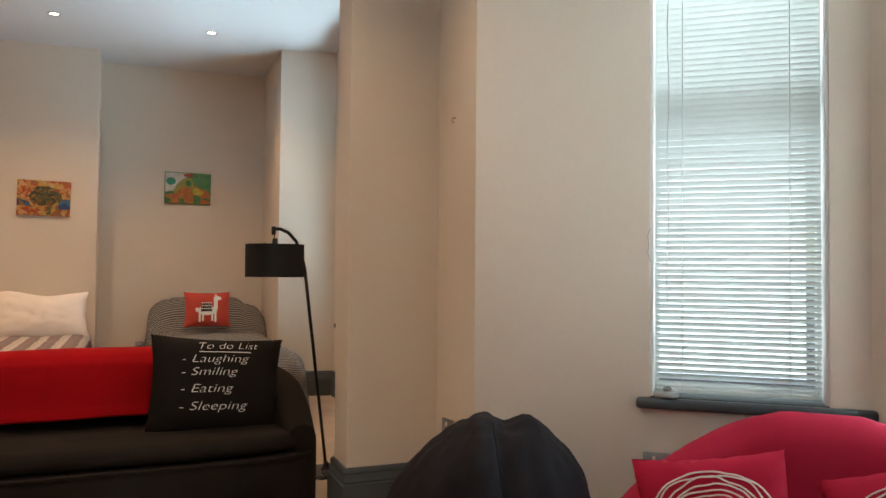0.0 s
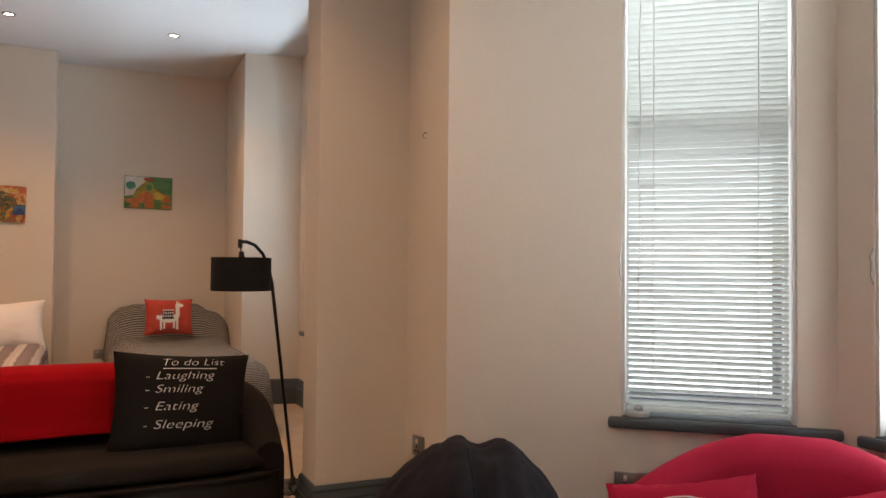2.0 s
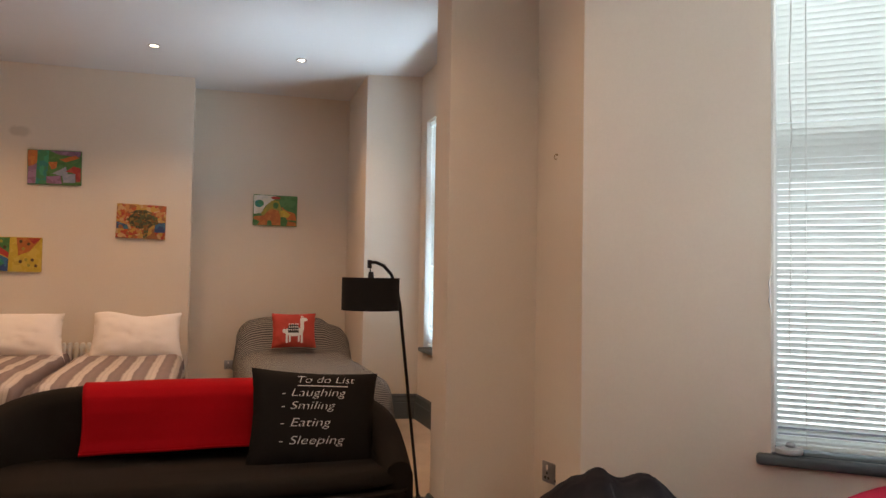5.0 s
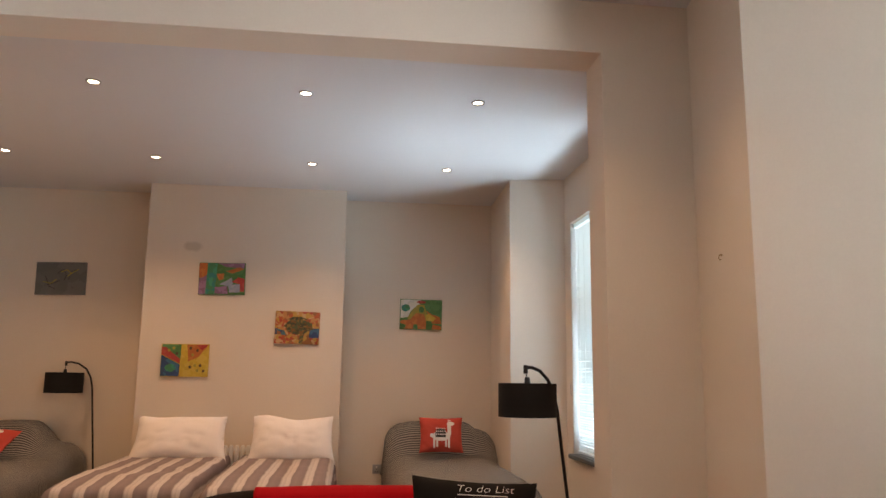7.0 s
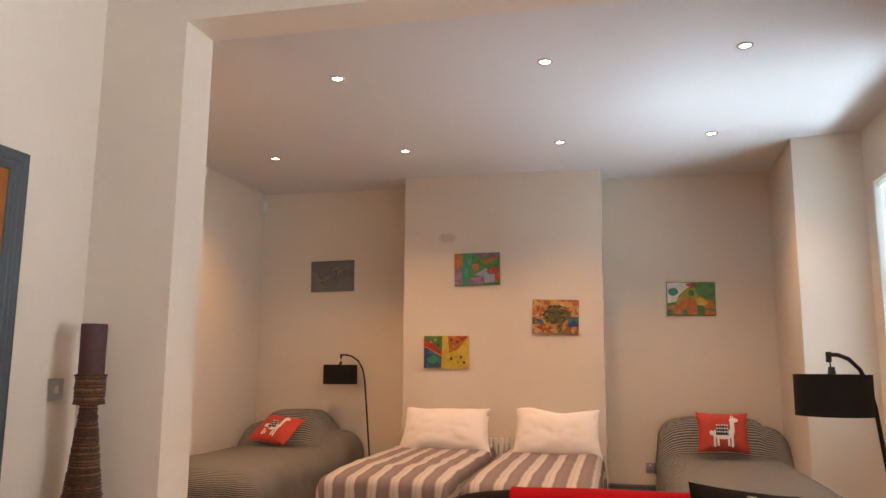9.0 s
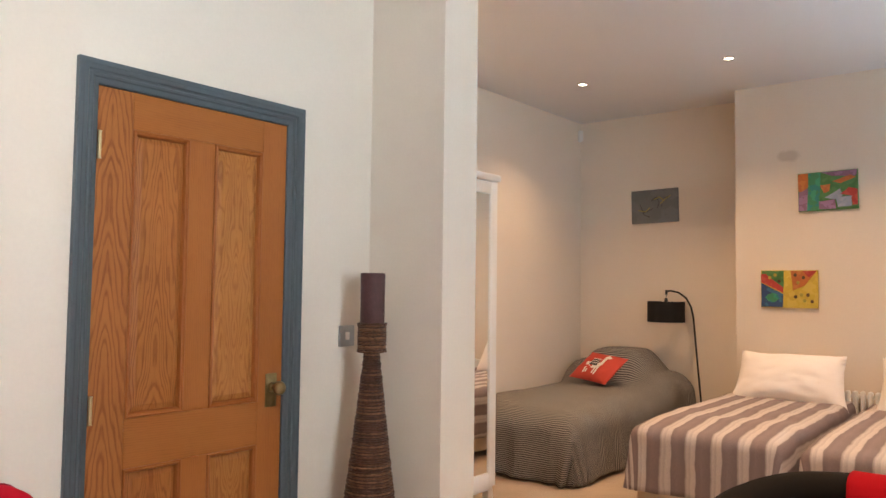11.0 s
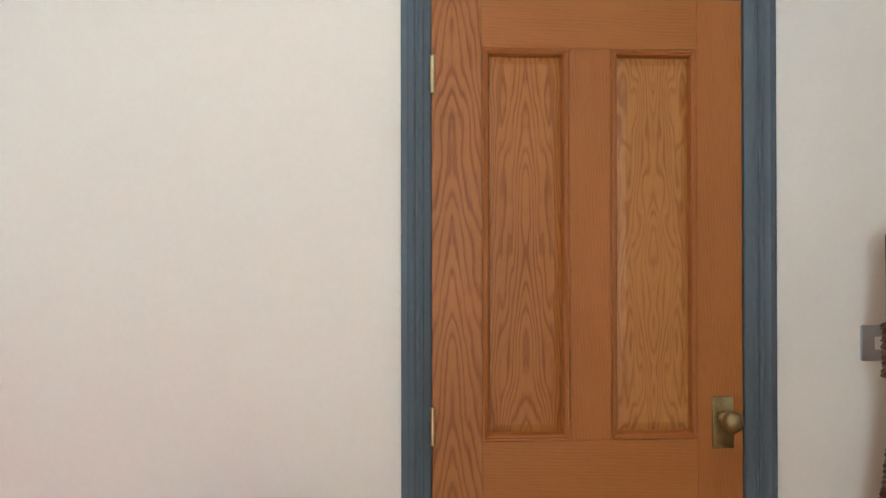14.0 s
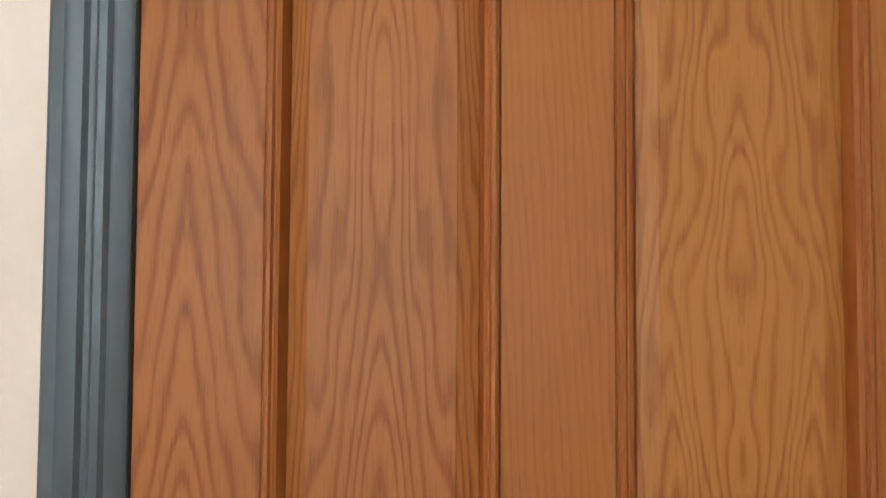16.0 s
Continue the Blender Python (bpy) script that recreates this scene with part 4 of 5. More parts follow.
patches(c, [("blue painted field", daubs("paint_bluestreak", [BL, (0.05, 0.16, 0.22), (0.30, 0.12, 0.05)], 40, 8.0), wavy([(-0.203, -0.07), (-0.203, -0.01), (-0.12, -0.03), (-0.10, -0.07)], 1.0, 0.012)),
            field_of("blue", [(0.11, -0.09), (0.12, -0.01), (0.203, 0.0), (0.203, -0.09)], 2.0), ("dark painted crown", tree, wavy(oval(0.01, 0.015, 0.125, 0.075, 18), 3.0, 0.03)), ("dark painted trunk", tree, [(0.02, -0.145), (0.03, -0.05), (0.065, -0.05), (0.055, -0.145)]),
            ("pale painted ground", flame, wavy([(-0.203, -0.147), (-0.203, -0.10), (-0.06, -0.085), (0.02, -0.11), (0.02, -0.147)], 5.0, 0.012)), ("dark painted stroke", tree, wavy([(-0.10, 0.07), (-0.05, 0.10), (0.03, 0.105), (0.10, 0.07), (0.03, 0.085)], 6.0, 0.012))])
c = canvas("abstract canvas in teal, orange and mauve patches", 0.80, 1.222, 1.985, 2.285, Y_BREAST, BRUSH["green"], -0.8)
patches(c, [field_of("orange", [(-0.208, 0.01), (-0.208, 0.145), (-0.135, 0.145), (-0.135, 0.045), (-0.175, 0.0)]), field_of("mauve", [(-0.208, -0.145), (-0.208, 0.0), (-0.14, 0.03), (-0.135, -0.145)]),
            field_of("teal", [(-0.145, -0.145), (-0.135, 0.145), (-0.045, 0.145), (-0.06, -0.14)]), field_of("mauve", [(-0.042, 0.145), (0.207, 0.147), (0.20, 0.10), (0.04, 0.11)], 2.0),
            field_of("orange", [(-0.05, 0.045), (0.02, 0.05), (0.015, -0.005), (-0.025, -0.018)]), field_of("orange", [(0.035, 0.07), (0.16, 0.11), (0.20, 0.09), (0.09, 0.05)]),
            field_of("mauve", [(-0.062, -0.08), (0.05, -0.07), (0.06, -0.14), (-0.062, -0.14)], 3.0), field_of("sky", [(-0.02, -0.055), (0.09, 0.01), (0.105, -0.05), (0.05, -0.07)], 4.0),
            field_of("red", [(0.09, -0.03), (0.15, 0.015), (0.207, 0.0), (0.205, -0.12), (0.17, -0.12), (0.16, -0.05)]), field_of("sky", [(0.06, -0.057), (0.165, -0.05), (0.165, -0.128), (0.07, -0.128)], 5.0)])
c = canvas("abstract canvas split in blue, red and yellow", 0.513, 0.935, 1.23, 1.525, Y_BREAST, BRUSH["yellow"], 0.0)
patches(c, [field_of("green", [(-0.205, 0.10), (-0.205, 0.144), (-0.035, 0.144), (-0.04, 0.005), (-0.13, 0.07)]), field_of("blue", [(-0.208, -0.143), (-0.208, 0.05), (-0.042, -0.04), (-0.045, -0.143)]),
            field_of("red", [(-0.208, 0.055), (-0.208, 0.12), (-0.175, 0.12), (-0.042, 0.012), (-0.042, -0.03)]), field_of("orange", [(0.017, 0.143), (0.205, 0.143), (0.12, 0.03), (0.03, -0.01)]), field_of("red", [(0.10, 0.143), (0.205, 0.143), (0.15, 0.09)], 2.0),
            ("teal painted patch", BRUSH["teal"], wavy(oval(-0.12, -0.07, 0.05, 0.035), 7.0, 0.012))]
        + [("dark dot", BRUSH["olive" if i % 2 else "umber"], oval(x, z, 0.013, 0.014, 9)) for i, (x, z) in enumerate(((0.05, -0.06), (0.093, -0.045), (0.14, -0.045), (0.115, -0.09), (0.17, -0.095), (-0.10, 0.11), (-0.07, 0.06), (-0.14, 0.09), (0.05, 0.11), (0.07, 0.05), (0.11, 0.09)))])
c = canvas("grey canvas with a faint sketched line drawing", -0.795, -0.335, 1.99, 2.305, Y_ALC, daubs("paint_grey", [(0.15, 0.16, 0.165), (0.17, 0.18, 0.185), (0.14, 0.15, 0.155)], 12, 5.0), -1.0)
bm = bmesh.new()
for pts in (((-0.12, -0.06), (-0.06, -0.045), (-0.01, -0.02)), ((-0.03, 0.05), (0.02, 0.09), (0.05, 0.03), (0.03, -0.02)), ((0.07, -0.01), (0.09, 0.07), (0.14, 0.08)), ((-0.14, 0.02), (-0.10, -0.08), (-0.05, -0.10))):
    tube(bm, [(x, -0.0195, z) for x, z in pts], 0.0028, 5)
part("drawn_line", bm, DARK, c)
bm = bmesh.new()
for pts in (((-0.16, -0.03), (-0.09, -0.05), (-0.04, -0.01)), ((0.0, 0.06), (0.05, 0.085), (0.09, 0.05)), ((0.06, 0.02), (0.11, 0.06), (0.16, 0.09))):
    tube(bm, [(x, -0.0195, z) for x, z in pts], 0.0045, 5)
part("chalk_line", bm, BRUSH["olive"], c)


# ---- floor lamps ----
def floor_lamp(label, base, top, arc, shade_at, r, z0, z1, group="arc floor lamps"):
    """Arc lamp: round base, slim pole to top, an arc over to the shade and the drum shade."""
    lamp = thing("floor_lamp", label, "floor lamp", pose(base[0], base[1], 0), group)
    o = Vector((base[0], base[1], 0))
    bm = bmesh.new()
    lathe(bm, [(0.0, 0.0), (0.135, 0.0), (0.138, 0.006), (0.13, 0.016), (0.03, 0.022), (0.016, 0.04), (0.012, 0.06)], 36)
    part("base", bm, BLACK, lamp)
    bm = bmesh.new()
    tube(bm, [Vector((0, 0, 0.04)), Vector(top) - o] + [Vector(a) - o for a in arc], 0.0085, 10)
    part("pole", bm, BLACK, lamp)
    s = Vector(shade_at) - o
    bm = bmesh.new()
    e = Vector(arc[-1]) - o
    tube(bm, [e + Vector((0, 0, 0.012)), e - Vector((0, 0, 0.03))], 0.011, 10)
    tube(bm, [e, (s.x, s.y, z1 + 0.005)], 0.003, 6)
    lathe(bm, [(0.0, z1 + 0.03), (0.012, z1 + 0.03), (0.016, z1), (0.022, z1 - 0.03), (0.02, z1 - 0.07)], 16, (s.x, s.y))
    part("hanger", bm, BLACK, lamp)
    bm = bmesh.new()
    lathe(bm, [(r - 0.003, z1 - 0.002), (r, z1), (r, z0), (r - 0.003, z0), (r - 0.004, z0 + 0.002), (r - 0.004, z1 - 0.002)], 48, (s.x, s.y))
    sh = part("shade", bm, SHADE, lamp, "black fabric drum shade")
    bm = bmesh.new()
    for k in range(3):
        a = k * 2.094
        tube(bm, [(s.x, s.y, z1 - 0.02), (s.x + (r - 0.003) * math.cos(a), s.y + (r - 0.003) * math.sin(a), z1 - 0.006)], 0.002, 5)
    part("shade_ring", bm, BLACK, sh)
    return lamp


first_lamp = floor_lamp("black arc floor lamp with a black drum shade, behind the sofa", (3.43, 1.98), (3.262, 1.79, 1.10), [(3.235, 1.765, 1.19), (3.205, 1.755, 1.250), (3.165, 1.75, 1.292), (3.125, 1.75, 1.308), (3.092, 1.75, 1.308)], (3.10, 1.75, 0), 0.145, 1.066, 1.230)
floor_lamp("black arc floor lamp with a black drum shade, between the beds", (-0.03, 5.42), (-0.155, 5.5, 1.12), [(-0.175, 5.5, 1.21), (-0.22, 5.5, 1.29), (-0.29, 5.5, 1.338), (-0.36, 5.5, 1.352), (-0.404, 5.5, 1.348)], (-0.407, 5.5, 0), 0.165, 1.069, 1.256)

bm = bmesh.new()
tube(bm, [(-0.10, -0.05, 0.012), (-0.06, -0.16, 0.010), (-0.02, -0.22, 0.045), (-0.03, -0.23, 0.105), (-0.05, -0.20, 0.110), (-0.06, -0.17, 0.050), (-0.03, -0.20, 0.012), (0.06, -0.26, 0.008), (0.12, -0.36, 0.008), (0.20, -0.42, 0.008)], 0.0045, 7)
part("cable", bm, BLACK, first_lamp, "loose black power cable")



# ---- sofas ----
def tub_path(W, D, R, n=14):
    """Centre line of a tub back, from the right arm's front round the back to the left arm's front."""
    pts = [(W / 2, -D / 2 + 0.02), (W / 2, -D / 6)]
    pts += [(W / 2, D / 2 - R)]
    for i in range(1, n + 1):
        a = math.pi / 2 * i / n
        pts.append((W / 2 - R + R * math.cos(a), D / 2 - R + R * math.sin(a)))
    mid = [(x, D / 2) for x in np.linspace(W / 2 - R, -W / 2 + R, 14)[1:-1]]
    return pts + mid + [(-x, y) for x, y in reversed(pts)]


def tub_sofa(name, label, m, W, D, R, seat, back, arm, thick, mat, gradual=False, group=""):
    s = thing(name, label, "sofa", m, group)
    path = tub_path(W - thick, D - thick, R)
    n = len(path)
    # plinth and seat in one rounded plan
    for nm, z0, z1, inset, bev in (("base", 0.02, seat - 0.06, 0.0, 0.03), ("seat", seat - 0.058, seat + 0.03, 0.035, 0.04)):
        bm = bmesh.new()
        k = 56
        prof = [(bev, z0), (0.0, z0 + bev * 0.6), (0.0, z1 - bev), (bev * 0.35, z1 - bev * 0.25), (bev * 1.2, z1), (0.2, z1 + 0.006)]
        rows = []
        for o, z in prof:
            row = []
            for i in range(k):
                a = 2 * math.pi * i / k
                ca, sa = math.cos(a), math.sin(a)
                p = 2 / 5.0
                x = (W / 2 - inset - o) * math.copysign(abs(ca) ** p, ca)
                y = (D / 2 - inset - o) * math.copysign(abs(sa) ** p, sa)
                row.append(bm.verts.new((x, y, z + 0.003 * noise.noise(Vector((x * 5, y * 5, z))))))
            rows.append(row)
        for a, b in zip(rows, rows[1:]):
            for i in range(k):
                bm.faces.new((a[i], a[(i + 1) % k], b[(i + 1) % k], b[i]))
        bm.faces.new(rows[-1]), bm.faces.new(list(reversed(rows[0])))
        part(nm, bm, mat, s, "", True, 60)
    bm = bmesh.new()
    rows = []
    for i, (x, y) in enumerate(path):
        a, b = path[max(i - 1, 0)], path[min(i + 1, n - 1)]
        d = Vector((b[0] - a[0], b[1] - a[1], 0)).normalized()
        out = Vector((d.y, -d.x, 0))
        q = min(max((y + D / 2) / D, 0), 1)
        side = abs(x) / (W / 2)
        h = arm + (back - arm) * (q * q * (3 - 2 * q)) * (1 - 0.22 * max(0, side - 0.55) / 0.45)
        if gradual:
            e = min(i, n - 1 - i) / ((n - 1) / 2)
            h = arm + (back - arm) * (0.5 - 0.5 * math.cos(math.pi * min(1, e * 1.22)))
        t = thick / 2 * (0.85 + 0.15 * q)
        sec = [(t, 0.05), (t * 1.02, h * 0.6), (t, h - 0.06), (t * 0.75, h - 0.018), (t * 0.25, h), (-t * 0.3, h - 0.002), (-t * 0.8, h - 0.022), (-t * 1.02, h - 0.07), (-t * 1.08, (h + seat) / 2), (-t * 1.2, seat - 0.05), (-t * 1.2, 0.05)]
        if i in (0, n - 1):
            sec = [(o * 0.86, z if z < 0.1 else z - 0.015) for o, z in sec]
        rows.append([bm.verts.new((x + out.x * o, y + out.y * o, z + 0.002 * noise.noise(Vector((x * 6, y * 6, z * 6))))) for o, z in sec])
    for a, b in zip(rows, rows[1:]):
        for j in range(len(a) - 1):
            bm.faces.new((a[j], b[j], b[j + 1], a[j + 1]))
    bm.faces.new(rows[0]), bm.faces.new(list(reversed(rows[-1])))
    part("backrest", bm, mat, s, "curved upholstered back running into the arms", True, 60)
    bm = bmesh.new()
    ring = []
    for i in range(60):
        a = math.pi * (1 + i / 59)
        ca, sa = math.cos(a), math.sin(a)
        ring.append(((W / 2 + 0.001) * math.copysign(abs(ca) ** 0.4, ca), (D / 2 + 0.001) * math.copysign(abs(sa) ** 0.4, sa), seat - 0.062))
    tube(bm, ring, 0.006, 6)
    part("piping", bm, mat, s)
    for x in (-W / 2 + 0.2, W / 2 - 0.2):
        for y in (-D / 2 + 0.15, D / 2 - 0.15):
            bm = bmesh.new()
            cylinder(bm, 0.02, 0.02, 0.0, 0.03, 12, (x, y))
            part("foot", bm, DARK, s)
    return s


tub_sofa("sofa", "charcoal felt tub sofa standing across the opening", pose(2.265, 1.655, 0), 1.98, 0.80, 0.30, 0.335, 0.698, 0.40, 0.17, SOFA_BLACK)
tub_sofa("sofa", "crimson felt curved sofa standing in the bay window", pose(4.07, -0.70, 0, 0, 0, -45), 1.16, 0.76, 0.36, 0.29, 0.702, 0.43, 0.16, RED_SOFA, True)

# red fleece throw over the black sofa's back
thr = thing("throw", "bright red fleece throw folded over the sofa back", "throw", Matrix.Identity(4))
bm = bmesh.new()
prof = [(1.708, 0.435), (1.725, 0.48), (1.735, 0.54), (1.745, 0.60), (1.765, 0.662), (1.800, 0.697), (1.850, 0.715), (1.905, 0.714), (1.960, 0.700), (1.995, 0.667), (2.068, 0.60), (2.072, 0.50), (2.074, 0.36)]


def throw_at(u, v):
    f = v * (len(prof) - 1)
    i = min(int(f), len(prof) - 2)
    y = prof[i][0] + (prof[i + 1][0] - prof[i][0]) * (f - i)
    z = prof[i][1] + (prof[i + 1][1] - prof[i][1]) * (f - i)
    x = 1.785 + 0.815 * u + 0.006 * math.sin(v * 9)
    k = noise.noise(Vector((x * 4, v * 3, 2.0)))
    return (x, y - 0.010 * (1 + k) * (1 if v < 0.5 else -1), z + 0.008 * noise.noise(Vector((x * 3, 5, v))) - (0.012 * (1 - u) if v < 0.2 else 0))


grid(bm, throw_at, 40, 48)
ob = part("fleece", bm, THROW, thr)
md = ob.modifiers.new("thickness", "SOLIDIFY")
md.thickness, md.offset = 0.012, 0


for v in (0.0, 1.0):
    bm = bmesh.new()
    tube(bm, [Vector(throw_at(i / 40, v)) for i in range(41)], 0.008, 8)
    part("hem", bm, THROW, thr, "stitched red hem")


# cushion with the handwritten list
def flat_text(text, size, shear=0.25):
    cu = bpy.data.curves.new("lettering", "FONT")
    cu.body, cu.size, cu.shear, cu.extrude, cu.offset = text, size, shear, 0.0, -0.0010
    ob = bpy.data.objects.new("lettering", cu)
    scene.collection.objects.link(ob)
    bpy.context.view_layer.update()
    me = bpy.data.meshes.new_from_object(ob.evaluated_get(bpy.context.evaluated_depsgraph_get()))
    bpy.data.objects.remove(ob)
    bm = bmesh.new()
    bm.from_mesh(me)
    bpy.data.meshes.remove(me)
    bmesh.ops.triangulate(bm, faces=bm.faces)
    return bm


CW, CH, CT = 0.61, 0.47, 0.15
todo = cushion("cushion", "black cotton cushion with a chalk-white handwritten list", pose(2.812, 1.625, 0.550, -14, 4.0, 1), CW, CH, CT, CUSH_BLACK, 6.0, "", "cushion", 0.0035)


def islands(bm):
    """The connected pieces of a flat mesh, each as a bmesh of its own."""
    left = set(bm.verts)
    while left:
        todo_list, piece = [left.pop()], set()
        while todo_list:
            v = todo_list.pop()
            piece.add(v)
            for e in v.link_edges:
                o = e.other_vert(v)
                if o in left:
                    left.discard(o)
                    todo_list.append(o)
        out = bmesh.new()
        at = {v: out.verts.new(v.co) for v in piece}
        for f in bm.faces:
            if f.verts[0] in piece:
                out.faces.new([at[v] for v in f.verts])
        yield out


for text, x, z, size in (("To do List", -0.105, 0.165, 0.047), ("- Laughing", -0.172, 0.100, 0.052), ("- Smiling", -0.172, 0.040, 0.052), ("- Eating", -0.172, -0.038, 0.055), ("- Sleeping", -0.172, -0.118, 0.055)):
    whole = flat_text(text, size)
    for v in whole.verts:
        v.co = Vector((x + v.co.x * 1.42, 0, z + v.co.y + 0.04 * v.co.x))
    on_front(whole, CW, CH, CT, 0.008)
    for bm in islands(whole):
        part("letter", bm, CHALK, todo, "", False)
    whole.free()
bm = bmesh.new()
grid(bm, lambda a, b: (-0.095 + 0.24 * a, 0, 0.150 + 0.0035 * b + 0.004 * a), 16, 1)
on_front(bm, CW, CH, CT, 0.008)
part("underline", bm, CHALK, todo, "", False)


def ring_cushion(m, seed):
    w, h, t = 0.41, 0.39, 0.13
    c = cushion("cushion", "crimson cotton cushion printed with loose white rings", m, w, h, t, RED_CUSH, seed, "ring cushions", "cushion", 0.007)
    for k in range(7):
        bm = bmesh.new()
        r = 0.075 + 0.0145 * k
        pts = []
        for i in range(64):
            a = 2 * math.pi * i / 64
            q = r + 0.016 * noise.noise(Vector((math.cos(a) * 1.4 + k * 3.3 + seed, math.sin(a) * 1.4, k))) + 0.005 * noise.noise(Vector((math.cos(a) * 4, math.sin(a) * 4, k + seed)))
            pts.append((q * math.cos(a) * 1.05, 0, q * math.sin(a) * 0.95 - 0.005))
        tube(bm, pts, 0.0026, 5, True)
        for v in bm.verts:
            v.co.y *= 0.5
        on_front(bm, w, h, t, 0.002)
        part("printed_ring", bm, CHALK, c)
    return c


ring_cushion(pose(3.905, -0.480, 0.420, -20, -9, -42), 1.0)
ring_cushion(pose(4.265, -0.815, 0.445, -22, -20, -52), 5.0)

# ---- beanbag ----
bag = thing("beanbag", "slumped dark navy twill beanbag by the bay wall", "beanbag", pose(3.455, -0.01, 0))
bm = bmesh.new()


def bag_at(u, v):
    """Slumped sack: a tall lobe to one side of a deep slanting fold, a squarer gathered lobe to the other."""
    a, b = 2 * math.pi * u, math.pi * v
    dx, dy = math.cos(a), math.sin(a)
    r = math.sin(b) ** (0.74 - 0.16 * (0.90 * dx - 0.44 * dy))
    rr = 0.315 * r * (1.06 - 0.22 * v * v)
    rr *= 1 + 0.06 * noise.noise(Vector((dx * 2.2, dy * 2.2, v * 3))) + 0.035 * noise.noise(Vector((dx * 5, dy * 5, v * 7)))
    x, y = rr * dx * 1.03, rr * dy
    z = 0.325 * (1 - math.cos(b))
    # the view side looks along (0.44, 0.90); across is the sideways direction
    across = 0.90 * x - 0.44 * y
    high = max(0.0, v - 0.45) / 0.55
    z += high * (0.026 * math.exp(-((across + 0.035) / 0.07) ** 2) - 0.012 * math.exp(-((across - 0.045) / 0.03) ** 2) + 0.030 * math.exp(-((across - 0.135) / 0.055) ** 2) - 0.10 * max(0.0, -across - 0.08))
    # creases that run from the fold down the front
    line = across - 0.03 - 0.30 * (0.62 - z) * 0.6
    dent = 0.022 * math.exp(-(line / 0.016) ** 2) + 0.016 * math.exp(-((line - 0.085) / 0.018) ** 2) + 0.014 * math.exp(-((line + 0.11 + 0.2 * (0.6 - z)) / 0.022) ** 2)
    ridge = 0.008 * math.exp(-((line + 0.045) / 0.026) ** 2)
    k = (ridge - dent) * min(1.0, v * 2.2) * (1.0 if v < 0.9 else (1 - v) / 0.1)
    x, y = x + dx * k, y + dy * k
    z += (0.012 * noise.noise(Vector((x * 9, y * 9, z * 9))) + 0.007 * noise.noise(Vector((x * 24, y * 24, z * 24)))) * min(1.0, v * 3)
    return (x, y, max(0.0, z))


grid(bm, bag_at, 120, 64, True)
bmesh.ops.remove_doubles(bm, verts=bm.verts, dist=0.0005)
part("bag", bm, BEAN, bag, "", True, 180)

bm = bmesh.new()
tube(bm, [Vector(bag_at(0.690 + 0.015 * math.sin(3 * i / 20), 0.12 + 0.80 * i / 20)) * 1.002 for i in range(21)], 0.0032, 6)
part("seam", bm, BEAN, bag, "stitched seam")

# ---- red sofa by the door wall ----
rs = thing("sofa", "bright red cotton sofa with piped loose back cushions against the wall", "sofa", Matrix.Identity(4))
for nm, b, bev in (("base", (0.06, 0.92, -2.15, -0.20, 0.06, 0.34), 0.03), ("back", (0.05, 0.22, -2.12, -0.24, 0.32, 0.715), 0.05), ("arm", (0.06, 0.92, -0.40, -0.215, 0.33, 0.56), 0.05), ("arm", (0.06, 0.92, -2.15, -1.96, 0.33, 0.56), 0.05), ("seat_cushion", (0.22, 0.93, -1.17, -0.41, 0.34, 0.46), 0.04), ("seat_cushion", (0.22, 0.93, -1.95, -1.18, 0.34, 0.46), 0.04)):
    bm = bmesh.new()
    box(bm, *b, bev, 4)
    part(nm, bm, RED_COTTON, rs)
for x in (0.12, 0.86):
    for y in (-2.08, -0.28):
        bm = bmesh.new()
        cylinder(bm, 0.02, 0.028, 0.0, 0.065, 14, (x, y))
        part("leg", bm, DARK, rs)


def back_cushion(y0, y1, z0, zl, zr, x0=0.10, x1=0.33):
    """Boxed cushion leaning on the back; its top runs from zl to zr, with piping on both edges."""
    def top(v):
        return zl + (zr - zl) * (0.25 * v + 0.75 * v ** 0.8)

    def corner(v, r=0.10):
        e = min(v, 1 - v) * (y1 - y0)
        return 0.0 if e > r else r - math.sqrt(max(0, r * r - (r - e) ** 2))
    bm = bmesh.new()
    edges = {0: [], 1: []}
    rows = []
    for i in range(41):
        v = i / 40
        y = y0 + (y1 - y0) * v
        zt = top(v) - corner(v)
        wob = 0.006 * noise.noise(Vector((v * 6, zl * 9, 1)))
        lean = 0.02 * math.sin(v * 3)
        back = (x0 + lean * 0.3, y, zt + wob)
        front = (x1 + lean - 0.05, y, zt - 0.018 + wob * 0.5)
        rows.append([bm.verts.new(p) for p in ((x0 + 0.02, y, z0), (x0 - 0.005, y, (z0 + zt) / 2), (back[0], y, back[2]), ((back[0] + front[0]) / 2, y, (back[2] + front[2]) / 2 + 0.012), front, (x1 + 0.04, y, (z0 + zt) / 2 + 0.06), (x1 + 0.06, y, (z0 + zt) / 2 - 0.06), (x1 + 0.02, y, z0))])
        edges[0].append(back), edges[1].append(front)
    for a, b in zip(rows, rows[1:]):
        for j in range(7):
            bm.faces.new((a[j], b[j], b[j + 1], a[j + 1]))
        bm.faces.new((a[7], b[7], b[0], a[0]))
    bm.faces.new(rows[0]), bm.faces.new(list(reversed(rows[-1])))
    c = part("back_cushion", bm, RED_COTTON, rs, "red boxed back cushion", True, 50)
    for k in (0, 1):
        bm = bmesh.new()
        tube(bm, edges[k] + [(edges[k][-1][0] + 0.012, y1 + 0.001, edges[k][-1][2] - 0.12)], 0.0042, 6)
        part("piping", bm, PIPING, c, "dark red piping")


back_cushion(-0.80, -0.215, 0.44, 0.750, 0.808)
back_cushion(-1.50, -0.72, 0.44, 0.705, 0.722)

